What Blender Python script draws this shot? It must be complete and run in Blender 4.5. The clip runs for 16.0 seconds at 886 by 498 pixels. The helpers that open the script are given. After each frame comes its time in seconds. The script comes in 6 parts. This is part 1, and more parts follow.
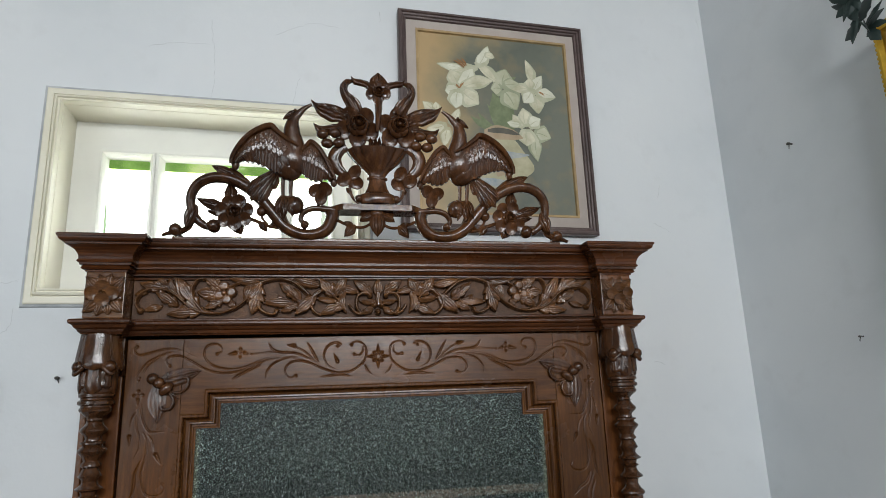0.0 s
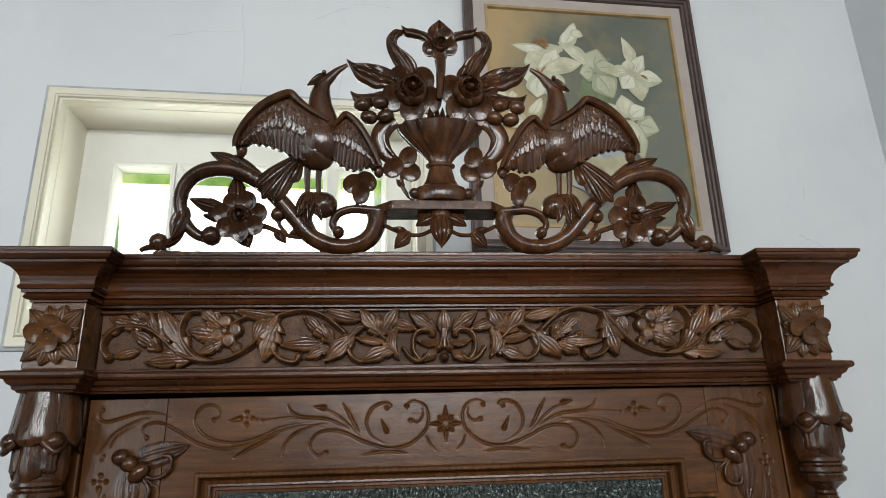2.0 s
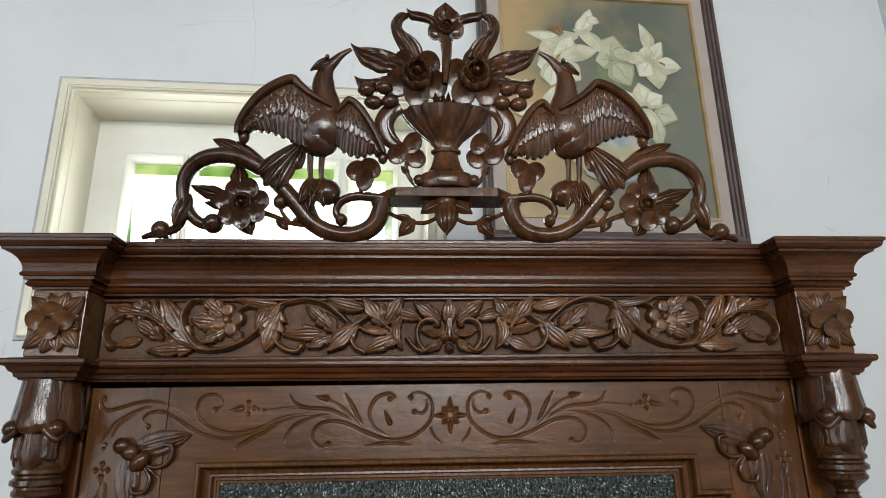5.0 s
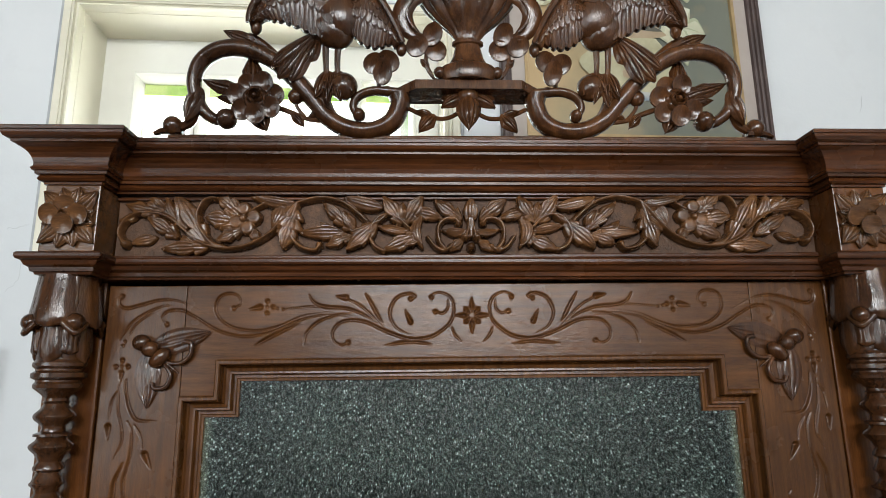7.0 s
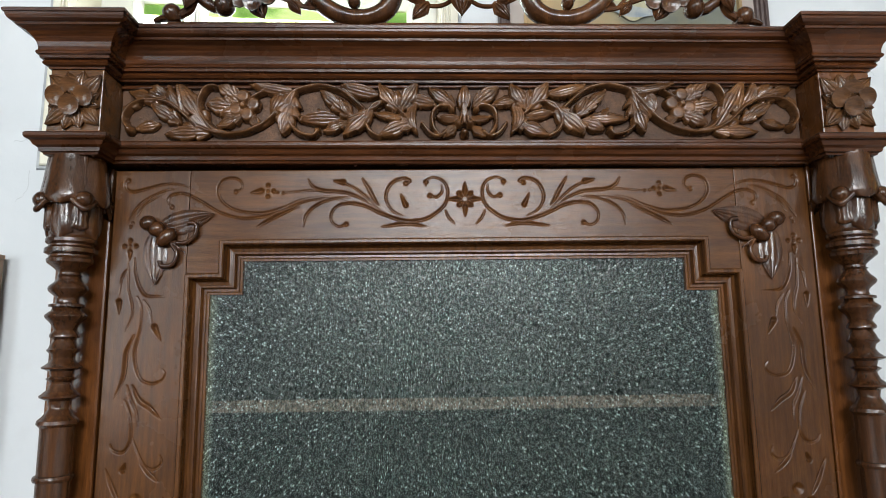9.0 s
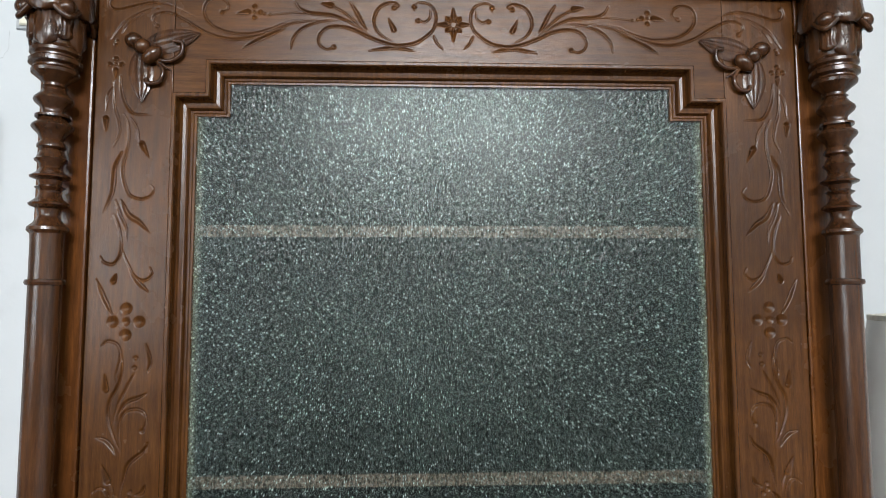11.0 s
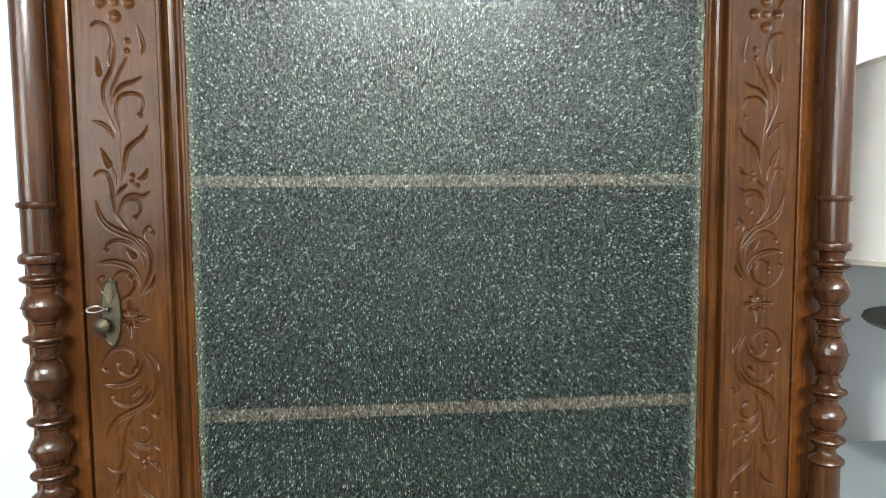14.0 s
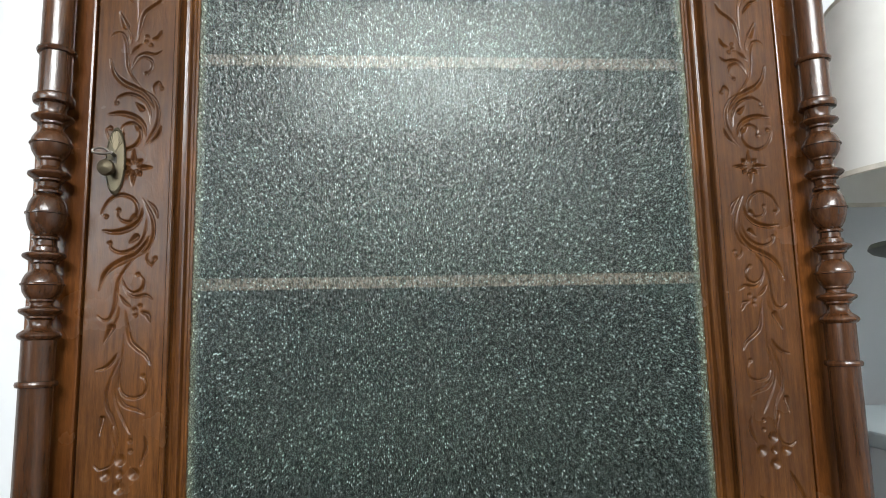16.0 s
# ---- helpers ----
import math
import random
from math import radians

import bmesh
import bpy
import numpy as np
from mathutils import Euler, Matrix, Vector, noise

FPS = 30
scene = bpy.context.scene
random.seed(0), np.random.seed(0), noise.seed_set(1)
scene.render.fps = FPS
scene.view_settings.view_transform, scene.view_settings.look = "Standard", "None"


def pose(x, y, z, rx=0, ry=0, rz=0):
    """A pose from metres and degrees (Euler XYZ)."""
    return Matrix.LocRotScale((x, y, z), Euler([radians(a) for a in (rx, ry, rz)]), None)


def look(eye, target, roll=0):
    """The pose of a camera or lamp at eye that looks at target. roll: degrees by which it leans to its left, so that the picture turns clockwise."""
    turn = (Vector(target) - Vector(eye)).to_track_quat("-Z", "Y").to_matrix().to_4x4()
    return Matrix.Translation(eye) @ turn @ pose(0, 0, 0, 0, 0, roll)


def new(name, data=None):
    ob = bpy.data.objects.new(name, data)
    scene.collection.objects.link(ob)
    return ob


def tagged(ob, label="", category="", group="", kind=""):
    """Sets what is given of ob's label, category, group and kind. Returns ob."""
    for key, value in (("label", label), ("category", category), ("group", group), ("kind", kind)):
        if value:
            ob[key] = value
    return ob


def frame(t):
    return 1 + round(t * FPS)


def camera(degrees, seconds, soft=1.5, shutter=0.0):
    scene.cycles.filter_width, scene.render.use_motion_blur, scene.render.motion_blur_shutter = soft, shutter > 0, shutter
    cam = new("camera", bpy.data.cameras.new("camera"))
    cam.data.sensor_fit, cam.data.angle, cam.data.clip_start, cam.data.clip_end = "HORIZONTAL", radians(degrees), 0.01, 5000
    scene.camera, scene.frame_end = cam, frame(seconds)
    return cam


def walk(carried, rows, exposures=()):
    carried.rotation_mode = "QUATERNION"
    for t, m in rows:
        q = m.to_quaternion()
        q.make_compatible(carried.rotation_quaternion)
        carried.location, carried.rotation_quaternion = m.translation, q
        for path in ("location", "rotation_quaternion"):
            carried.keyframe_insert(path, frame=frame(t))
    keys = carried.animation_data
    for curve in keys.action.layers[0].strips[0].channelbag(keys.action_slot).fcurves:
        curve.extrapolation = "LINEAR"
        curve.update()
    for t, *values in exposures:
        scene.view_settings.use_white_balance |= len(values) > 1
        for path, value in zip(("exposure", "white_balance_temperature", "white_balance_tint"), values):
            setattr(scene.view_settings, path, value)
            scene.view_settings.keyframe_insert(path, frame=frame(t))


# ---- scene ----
cam = camera(71.0, 16.0, soft=0.9)
PATH = [
    (0, (-0.101, -1.246, 1.823), (0.266, 0.665, 2.282), -2.1),
    (0.5, (-0.058, -1.078, 1.847), (0.303, 0.822, 2.357), -3.6),
    (1, (-0.019, -0.939, 1.865), (0.142, 0.966, 2.452), -1.4),
    (1.5, (-0.031, -0.882, 1.881), (0.078, 1.02, 2.489), -1.1),
    (2, (-0.069, -0.862, 1.885), (0.09, 1.045, 2.466), -1.6),
    (2.5, (-0.084, -0.858, 1.878), (0.074, 1.05, 2.456), -0.1),
    (3, (-0.083, -0.861, 1.888), (-0.009, 1.04, 2.504), -1),
    (3.5, (-0.054, -0.849, 1.884), (0.052, 1.047, 2.512), -0.5),
    (4, (-0.049, -0.84, 1.883), (0.122, 1.074, 2.438), 1.1),
    (4.2, (-0.046, -0.842, 1.884), (0.055, 1.072, 2.455), -1.1),
    (6.3, (-0.057, -0.823, 1.847), (0.021, 1.109, 2.36), -0.5),
    (6.5, (-0.061, -0.816, 1.837), (0.021, 1.12, 2.329), -0.4),
    (7, (-0.06, -0.797, 1.817), (-0.002, 1.156, 2.242), -0.7),
    (7.5, (-0.055, -0.785, 1.797), (0.033, 1.178, 2.171), -0.8),
    (8, (-0.055, -0.799, 1.775), (-0.03, 1.166, 2.145), -0.4),
    (8.2, (-0.054, -0.808, 1.767), (-0.016, 1.159, 2.122), -0.9),
    (10.5, (-0.042, -0.804, 1.574), (0.023, 1.184, 1.786), -0),
    (11, (-0.0465, -0.799, 1.54), (0.0335, 1.193, 1.698), -0.1),
    (11.5, (-0.054, -0.798, 1.505), (0.053, 1.196, 1.633), -0.1),
    (12, (-0.0555, -0.801, 1.47), (0.0935, 1.193, 1.535), 0.1),
    (12.5, (-0.0603, -0.799, 1.42), (0.1258, 1.193, 1.407), 0.6),
    (13, (-0.073, -0.799, 1.373), (0.111, 1.191, 1.304), 0.3),
    (13.5, (-0.0934, -0.803, 1.325), (0.0896, 1.182, 1.17), 0),
    (14, (-0.0887, -0.798, 1.265), (0.0873, 1.189, 1.121), -0.5),
    (14.5, (-0.0737, -0.78, 1.154), (0.0613, 1.216, 1.171), -0.2),
    (15, (-0.0687, -0.779, 0.977), (0.0303, 1.201, 1.24), -1),
    (15.5, (-0.0777, -0.792, 0.925), (0.0623, 1.186, 1.185), -0.2),
    (16, (-0.0747, -0.801, 0.911), (0.0723, 1.177, 1.17), -1.2),
]
walk(cam, [(t, look(eye, target, roll)) for t, eye, target, roll in PATH],
     ((0.0, -0.13, 6600, 10), (1.5, -0.11, 6700, 10), (4.0, -0.06, 6750, 10), (7.0, 0.22, 6750, 10), (8.5, 0.40, 6650, 10), (11.0, 0.56, 6600, 10), (12.0, 0.72, 6850, 10),
      (13.0, 1.03, 7250, 10), (14.0, 1.17, 6900, 10), (15.0, 1.20, 6600, 10), (16.0, 1.08, 6750, 10)))

# ---- world and lights ----
world = bpy.data.worlds.new("world")
scene.world = world
world.use_nodes = True
wn, wl = world.node_tree.nodes, world.node_tree.links
sky = wn.new("ShaderNodeTexSky")
sky.sky_type, sky.sun_disc = "NISHITA", False
sky.sun_elevation, sky.sun_rotation = radians(42), radians(-60)
wn["Background"].inputs["Strength"].default_value = 0.12
wl.new(sky.outputs[0], wn["Background"].inputs["Color"])

sun_data = bpy.data.lights.new("sun", "SUN")
sun_data.energy, sun_data.angle, sun_data.color = 2.5, radians(0.6), (1.0, 0.95, 0.86)
sun = new("sun", sun_data)
sun.matrix_world = look((-3, 6, 6), (0, 0.6, 0.5))


def window_light(name, m, w, h, watts, colour=(0.93, 0.97, 1.0)):
    """The sky's light in a window's opening."""
    d = bpy.data.lights.new(name, "AREA")
    d.shape, d.size, d.size_y, d.energy, d.color = "RECTANGLE", w, h, watts, colour
    o = new(name, d)
    o.matrix_world = m
    return o


window_light("left_window_light", look((-3.0, -3.94, 2.0), (0.2, 0.0, 1.8)), 1.7, 1.7, 58, (0.83, 0.93, 1.0))
window_light("front_window_light", look((0.15, -3.94, 2.88), (0, 0, 1.7)), 1.7, 0.7, 121)
window_light("transom_light", look((-0.42, 0.62, 2.34), (-0.3, -1.0, 2.0)), 0.6, 0.3, 4)

# ---- materials ----


def material(name):
    m = bpy.data.materials.new(name)
    m.use_nodes = True
    n, l = m.node_tree.nodes, m.node_tree.links
    return m, n, l, n["Principled BSDF"]


def ramp(n, l, src, stops):
    r = n.new("ShaderNodeValToRGB")
    e = r.color_ramp.elements
    while len(e) < len(stops):
        e.new(0.5)
    for k, (p, c) in zip(e, stops):
        k.position, k.color = p, (*c, 1)
    l.new(src, r.inputs["Fac"])
    return r.outputs["Color"]


def noise_tex(n, l, scale, detail=4, stretch=(1, 1, 1), rough=0.55, coord="Object"):
    tc, mp, t = n.new("ShaderNodeTexCoord"), n.new("ShaderNodeMapping"), n.new("ShaderNodeTexNoise")
    mp.inputs["Scale"].default_value = stretch
    t.inputs["Scale"].default_value, t.inputs["Detail"].default_value, t.inputs["Roughness"].default_value = scale, detail, rough
    l.new(tc.outputs[coord], mp.inputs["Vector"])
    l.new(mp.outputs[0], t.inputs["Vector"])
    return t.outputs["Fac"]


def mixed(n, l, fac, a, b, mode="MIX"):
    x = n.new("ShaderNodeMix")
    x.data_type, x.blend_type = "RGBA", mode
    for sock, v in ((x.inputs[0], fac), (x.inputs[6], a), (x.inputs[7], b)):
        if hasattr(v, "links"):
            l.new(v, sock)
        else:
            sock.default_value = v if isinstance(v, float) else (*v, 1)
    return x.outputs[2]


def bump(n, l, height, strength, dist, base=None):
    b = n.new("ShaderNodeBump")
    b.inputs["Strength"].default_value, b.inputs["Distance"].default_value = strength, dist
    l.new(height, b.inputs["Height"])
    if base is not None:
        l.new(base, b.inputs["Normal"])
    return b.outputs["Normal"]


def wood(name, dark, mid, light, stretch, rough=0.34, coat=0.25, grain=1.0, spec=0.5):
    """Varnished wood: long grain, pores and patches of worn polish."""
    m, n, l, p = material(name)
    long = noise_tex(n, l, 26, 6, stretch)
    pores = noise_tex(n, l, 170, 3, stretch, 0.6)
    patch = noise_tex(n, l, 3.4, 4)
    c = ramp(n, l, long, [(0.28, dark), (0.52, mid), (0.78, light)])
    c = mixed(n, l, 0.35, c, ramp(n, l, pores, [(0.3, dark), (0.55, mid), (0.8, light)]))
    c = mixed(n, l, ramp(n, l, patch, [(0.42, (0, 0, 0)), (0.72, (0.75, 0.75, 0.75))]), c, dark)
    c = mixed(n, l, ramp(n, l, noise_tex(n, l, 7.5, 5), [(0.55, (0, 0, 0)), (0.78, (0.35, 0.35, 0.35))]), c, light)
    l.new(c, p.inputs["Base Color"])
    r = n.new("ShaderNodeMapRange")
    r.inputs["To Min"].default_value, r.inputs["To Max"].default_value = rough - 0.1, rough + 0.14
    l.new(noise_tex(n, l, 9, 5), r.inputs["Value"])
    l.new(r.outputs[0], p.inputs["Roughness"])
    p.inputs["Coat Weight"].default_value, p.inputs["Specular IOR Level"].default_value = coat, spec
    l.new(bump(n, l, pores, 0.12 * grain, 0.002, bump(n, l, noise_tex(n, l, 60, 3), 0.08, 0.002)), p.inputs["Normal"])
    return m


V, HZ = (7, 7, 0.5), (0.5, 7, 7)
WOOD_V = wood("door_wood_upright", (0.02566, 0.009474, 0.002593), (0.08701, 0.03195, 0.008029), (0.1617, 0.06279, 0.01631), V, 0.23, 0.0, spec=0.30)
WOOD_H = wood("door_wood_level", (0.02566, 0.009474, 0.002593), (0.08701, 0.03195, 0.008029), (0.1617, 0.06279, 0.01631), HZ, 0.23, 0.0, spec=0.30)
WOOD_POST = wood("post_wood", (0.0364, 0.0117, 0.00304), (0.1092, 0.0364, 0.00855), (0.196, 0.0702, 0.01663), V, 0.24, 0.0, spec=0.42)
WOOD_TOP = wood("cornice_wood", (0.01539, 0.005225, 0.001656), (0.06027, 0.01881, 0.005472), (0.1386, 0.04337, 0.01188), HZ, 0.24, 0.0, spec=0.30)
WOOD_CARVE = wood("carved_wood", (0.01318, 0.005034, 0.001926), (0.05929, 0.02202, 0.007623), (0.1647, 0.06503, 0.02327), (3.2, 3.2, 0.9), 0.15, 0.0, 1.9, spec=0.42)
WOOD_FRIEZE = wood("frieze_wood", (0.02025, 0.008777, 0.003329), (0.09994, 0.04106, 0.01404), (0.2499, 0.1104, 0.04057), (0.9, 3.2, 3.2), 0.19, 0.0, 1.4, spec=0.5)
WOOD_GROUND = wood("carving_ground_wood", (0.02805, 0.01321, 0.006324), (0.0867, 0.03965, 0.01823), (0.1785, 0.08409, 0.03906), (2, 2, 2), 0.52, 0.0, 6.0, spec=0.35)
WOOD_TURN = wood("turned_wood", (0.0195, 0.0077, 0.0031), (0.0585, 0.0222, 0.0082), (0.136, 0.052, 0.0181), V, 0.18, 0.0, spec=0.55)
# inside boards darkened: the closed cabinet's shade is put into their colour
WOOD_IN_SHADE = wood("inside_wood_in_shade", (0.008, 0.008, 0.006), (0.014, 0.013, 0.010), (0.024, 0.020, 0.015), HZ, 0.6, 0.0, spec=0.2)
WOOD_EDGE = wood("shelf_edge_wood", (0.128, 0.06375, 0.0468), (0.192, 0.0975, 0.072), (0.248, 0.135, 0.1008), HZ, 0.6, 0.0)
WOOD_PALE = wood("pale_brown_wood", (0.13, 0.075, 0.04), (0.22, 0.13, 0.075), (0.30, 0.19, 0.11), V, 0.5, 0.0)


def plaster():
    m, n, l, p = material("white_wall_paint")
    big, fine = noise_tex(n, l, 1.3, 5), noise_tex(n, l, 9, 5)
    c = ramp(n, l, big, [(0.28, (0.53, 0.565, 0.585)), (0.5, (0.62, 0.645, 0.66)), (0.72, (0.66, 0.68, 0.69))])
    c = mixed(n, l, ramp(n, l, fine, [(0.30, (0.16, 0.16, 0.16)), (0.42, (0, 0, 0))]), c, (0.46, 0.47, 0.47))
    l.new(c, p.inputs["Base Color"])
    p.inputs["Roughness"].default_value = 0.62
    l.new(bump(n, l, noise_tex(n, l, 5, 4), 0.25, 0.01, bump(n, l, noise_tex(n, l, 140, 2), 0.1, 0.002)), p.inputs["Normal"])
    return m


def paint(name, a, b, rough=0.45, scale=4):
    m, n, l, p = material(name)
    c = ramp(n, l, noise_tex(n, l, scale, 5), [(0.3, a), (0.7, b)])
    l.new(c, p.inputs["Base Color"])
    p.inputs["Roughness"].default_value = rough
    l.new(bump(n, l, noise_tex(n, l, 45, 3), 0.15, 0.002), p.inputs["Normal"])
    return m


def plain(name, c, rough=0.5, metal=0.0):
    m, n, l, p = material(name)
    f = noise_tex(n, l, 30, 4)
    l.new(ramp(n, l, f, [(0.25, [v * 0.75 for v in c]), (0.75, [min(1, v * 1.2) for v in c])]), p.inputs["Base Color"])
    p.inputs["Roughness"].default_value, p.inputs["Metallic"].default_value = rough, metal
    return m


WALL = plaster()
WALL_UNSEEN = paint("unseen_wall_darkened", (0.28, 0.27, 0.25), (0.35, 0.34, 0.32), 0.7)
CREAM = paint("cream_gloss_paint", (0.66, 0.63, 0.50), (0.76, 0.73, 0.62), 0.35)
CREAM_DOOR = paint("cream_window_paint", (0.66, 0.66, 0.60), (0.76, 0.76, 0.70), 0.35)
GREY_EDGE = paint("grey_plaster_edge", (0.26, 0.28, 0.29), (0.44, 0.46, 0.47), 0.7, 20)
CEIL = paint("unseen_ceiling_darkened", (0.30, 0.27, 0.24), (0.38, 0.35, 0.31), 0.7)
FLOOR = paint("unseen_floor_darkened", (0.07, 0.045, 0.035), (0.12, 0.08, 0.06), 0.3)
CRACK = plain("crack_grime", (0.40, 0.42, 0.43), 0.9)
SPOT = plain("dark_spot", (0.05, 0.045, 0.04), 0.8)
BRASS = plain("aged_brass", (0.095, 0.080, 0.052), 0.5, 0.8)
STEEL = plain("worn_key_steel", (0.22, 0.2, 0.18), 0.4, 1.0)
GOLD = plain("gilt_paint", (0.60, 0.38, 0.05), 0.3, 0.9)
SHADE = paint("white_lamp_shade_cloth", (0.72, 0.72, 0.69), (0.80, 0.80, 0.77), 0.8, 8)
TABLE_PAINT = paint("pale_grey_blue_paint", (0.30, 0.36, 0.38), (0.38, 0.44, 0.46), 0.5)
SHADE_TRIM = plain("shade_trim_cloth", (0.66, 0.63, 0.55), 0.8)
URN = plain("dark_green_glaze", (0.030, 0.034, 0.018), 0.45)
LEAF_DARK = plain("dark_blue_green_leaf", (0.014, 0.028, 0.025), 0.5)
MAT = paint("pinkish_grey_mount", (0.36, 0.31, 0.28), (0.42, 0.37, 0.33), 0.8, 12)
PIC_FRAME = wood("picture_frame_wood", (0.045, 0.028, 0.026), (0.08, 0.052, 0.048), (0.14, 0.10, 0.09), (1, 1, 1), 0.45, 0.1)
PIC_FILLET = plain("dull_gilt_fillet", (0.36, 0.25, 0.12), 0.5, 0.2)


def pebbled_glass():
    """Hammered glass, tinted a little green: clear hollows between small pips, glints painted in as pale specks."""
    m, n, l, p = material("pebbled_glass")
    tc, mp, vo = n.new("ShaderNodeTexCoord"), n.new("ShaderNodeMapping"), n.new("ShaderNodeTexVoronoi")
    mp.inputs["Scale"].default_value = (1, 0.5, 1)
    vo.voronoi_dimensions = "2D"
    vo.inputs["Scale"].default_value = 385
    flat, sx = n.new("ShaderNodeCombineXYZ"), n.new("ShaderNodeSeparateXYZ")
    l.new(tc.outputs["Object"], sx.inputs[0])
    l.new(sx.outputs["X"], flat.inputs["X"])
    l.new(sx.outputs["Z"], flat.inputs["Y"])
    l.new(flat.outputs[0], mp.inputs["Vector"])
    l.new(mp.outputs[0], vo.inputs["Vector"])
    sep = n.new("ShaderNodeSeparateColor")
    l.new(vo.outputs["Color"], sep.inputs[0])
    # painted glints: pale opaque specks, strongest in a few of the cells
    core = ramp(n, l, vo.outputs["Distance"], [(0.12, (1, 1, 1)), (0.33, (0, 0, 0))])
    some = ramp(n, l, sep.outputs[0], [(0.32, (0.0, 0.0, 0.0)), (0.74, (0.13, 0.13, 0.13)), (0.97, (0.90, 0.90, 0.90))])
    glints = mixed(n, l, 1.0, core, some, "MULTIPLY")
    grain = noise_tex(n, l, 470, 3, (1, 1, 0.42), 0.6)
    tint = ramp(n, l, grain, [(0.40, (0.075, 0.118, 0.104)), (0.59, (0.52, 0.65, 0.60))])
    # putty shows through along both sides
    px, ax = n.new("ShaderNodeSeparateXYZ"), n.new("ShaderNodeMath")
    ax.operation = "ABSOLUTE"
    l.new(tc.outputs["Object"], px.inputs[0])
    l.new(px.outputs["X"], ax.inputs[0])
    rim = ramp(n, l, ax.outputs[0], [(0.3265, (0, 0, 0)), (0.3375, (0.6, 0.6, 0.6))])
    c = mixed(n, l, glints, tint, (0.50, 0.60, 0.57))
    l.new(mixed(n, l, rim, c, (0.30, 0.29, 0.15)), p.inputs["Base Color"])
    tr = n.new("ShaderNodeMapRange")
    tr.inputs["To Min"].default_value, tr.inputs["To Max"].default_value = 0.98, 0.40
    l.new(mixed(n, l, 0.5, glints, rim, "ADD"), tr.inputs["Value"])
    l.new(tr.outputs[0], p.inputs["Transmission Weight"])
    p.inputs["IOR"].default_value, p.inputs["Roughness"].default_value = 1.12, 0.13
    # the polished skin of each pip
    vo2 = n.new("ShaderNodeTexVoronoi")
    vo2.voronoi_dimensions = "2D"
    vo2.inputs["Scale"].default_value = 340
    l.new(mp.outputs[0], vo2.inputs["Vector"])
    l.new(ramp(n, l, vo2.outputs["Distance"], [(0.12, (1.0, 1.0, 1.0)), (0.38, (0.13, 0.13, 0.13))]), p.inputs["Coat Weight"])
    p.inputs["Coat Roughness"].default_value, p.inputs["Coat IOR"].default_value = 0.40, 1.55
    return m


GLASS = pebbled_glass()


def old_pane():
    """Clear glass with a yellow-green stain along its top and sides."""
    m, n, l, p = material("stained_pane_glass")
    tc, sep = n.new("ShaderNodeTexCoord"), n.new("ShaderNodeSeparateXYZ")
    l.new(tc.outputs["Generated"], sep.inputs[0])
    wob = noise_tex(n, l, 9, 4)
    top = n.new("ShaderNodeMath")
    top.operation = "MULTIPLY_ADD"
    l.new(wob, top.inputs[0])
    top.inputs[1].default_value = 0.25
    l.new(sep.outputs["Z"], top.inputs[2])
    c = ramp(n, l, top.outputs[0], [(0.96, (0.97, 1.0, 0.97)), (1.05, (0.90, 0.98, 0.66)), (1.12, (0.78, 0.93, 0.40))])
    side = n.new("ShaderNodeMath")
    side.operation = "PINGPONG"
    l.new(sep.outputs["X"], side.inputs[0])
    side.inputs[1].default_value = 0.5
    c = mixed(n, l, ramp(n, l, side.outputs[0], [(0.01, (1, 1, 1)), (0.07, (0, 0, 0))]), c, (0.86, 0.96, 0.58))
    l.new(c, p.inputs["Base Color"])
    p.inputs["Transmission Weight"].default_value, p.inputs["Roughness"].default_value = 1.0, 0.05
    return m


PANE = old_pane()


def outdoors():
    """The bright garden beyond the transom: white sky with soft green foliage."""
    m, n, l, p = material("garden_backdrop")
    e = n.new("ShaderNodeEmission")
    f = noise_tex(n, l, 1.9, 6)
    c = ramp(n, l, f, [(0.41, (0.22, 0.40, 0.17)), (0.51, (0.52, 0.76, 0.44)), (0.60, (0.95, 1.0, 0.93))])
    l.new(c, e.inputs["Color"])
    e.inputs["Strength"].default_value = 0.85
    l.new(e.outputs[0], n["Material Output"].inputs["Surface"])
    return m


GARDEN = outdoors()

# ---- mesh helpers ----


def finish(bm, smooth=True):
    if smooth:
        for f in bm.faces:
            f.smooth = True
    return bm


def part(name, bm, mat, parent=None, label="", smooth=False, angle=40):
    me = bpy.data.meshes.new(name)
    if smooth:
        finish(bm)
    bm.to_mesh(me)
    bm.free()
    me.materials.append(mat)
    if smooth:
        me.set_sharp_from_angle(angle=radians(angle))
    o = new(name, me)
    if parent is not None:
        o.parent = parent
    if label:
        o["label"] = label
    return o


def thing(name, label, category, group="", kind=""):
    return tagged(new(name), label, category, group, kind)


def box(bm, x0, x1, y0, y1, z0, z1, bevel=0.0):
    r = bmesh.ops.create_cube(bm, size=1)
    bmesh.ops.transform(bm, verts=r["verts"], matrix=Matrix.LocRotScale(((x0 + x1) / 2, (y0 + y1) / 2, (z0 + z1) / 2), None, (x1 - x0, y1 - y0, z1 - z0)))
    if bevel:
        es = list({e for v in r["verts"] for e in v.link_edges})
        bmesh.ops.bevel(bm, geom=es, offset=bevel, segments=2, affect="EDGES", profile=0.6)
    return bm


def boxed(*a, bevel=0.0):
    return box(bmesh.new(), *a, bevel=bevel)


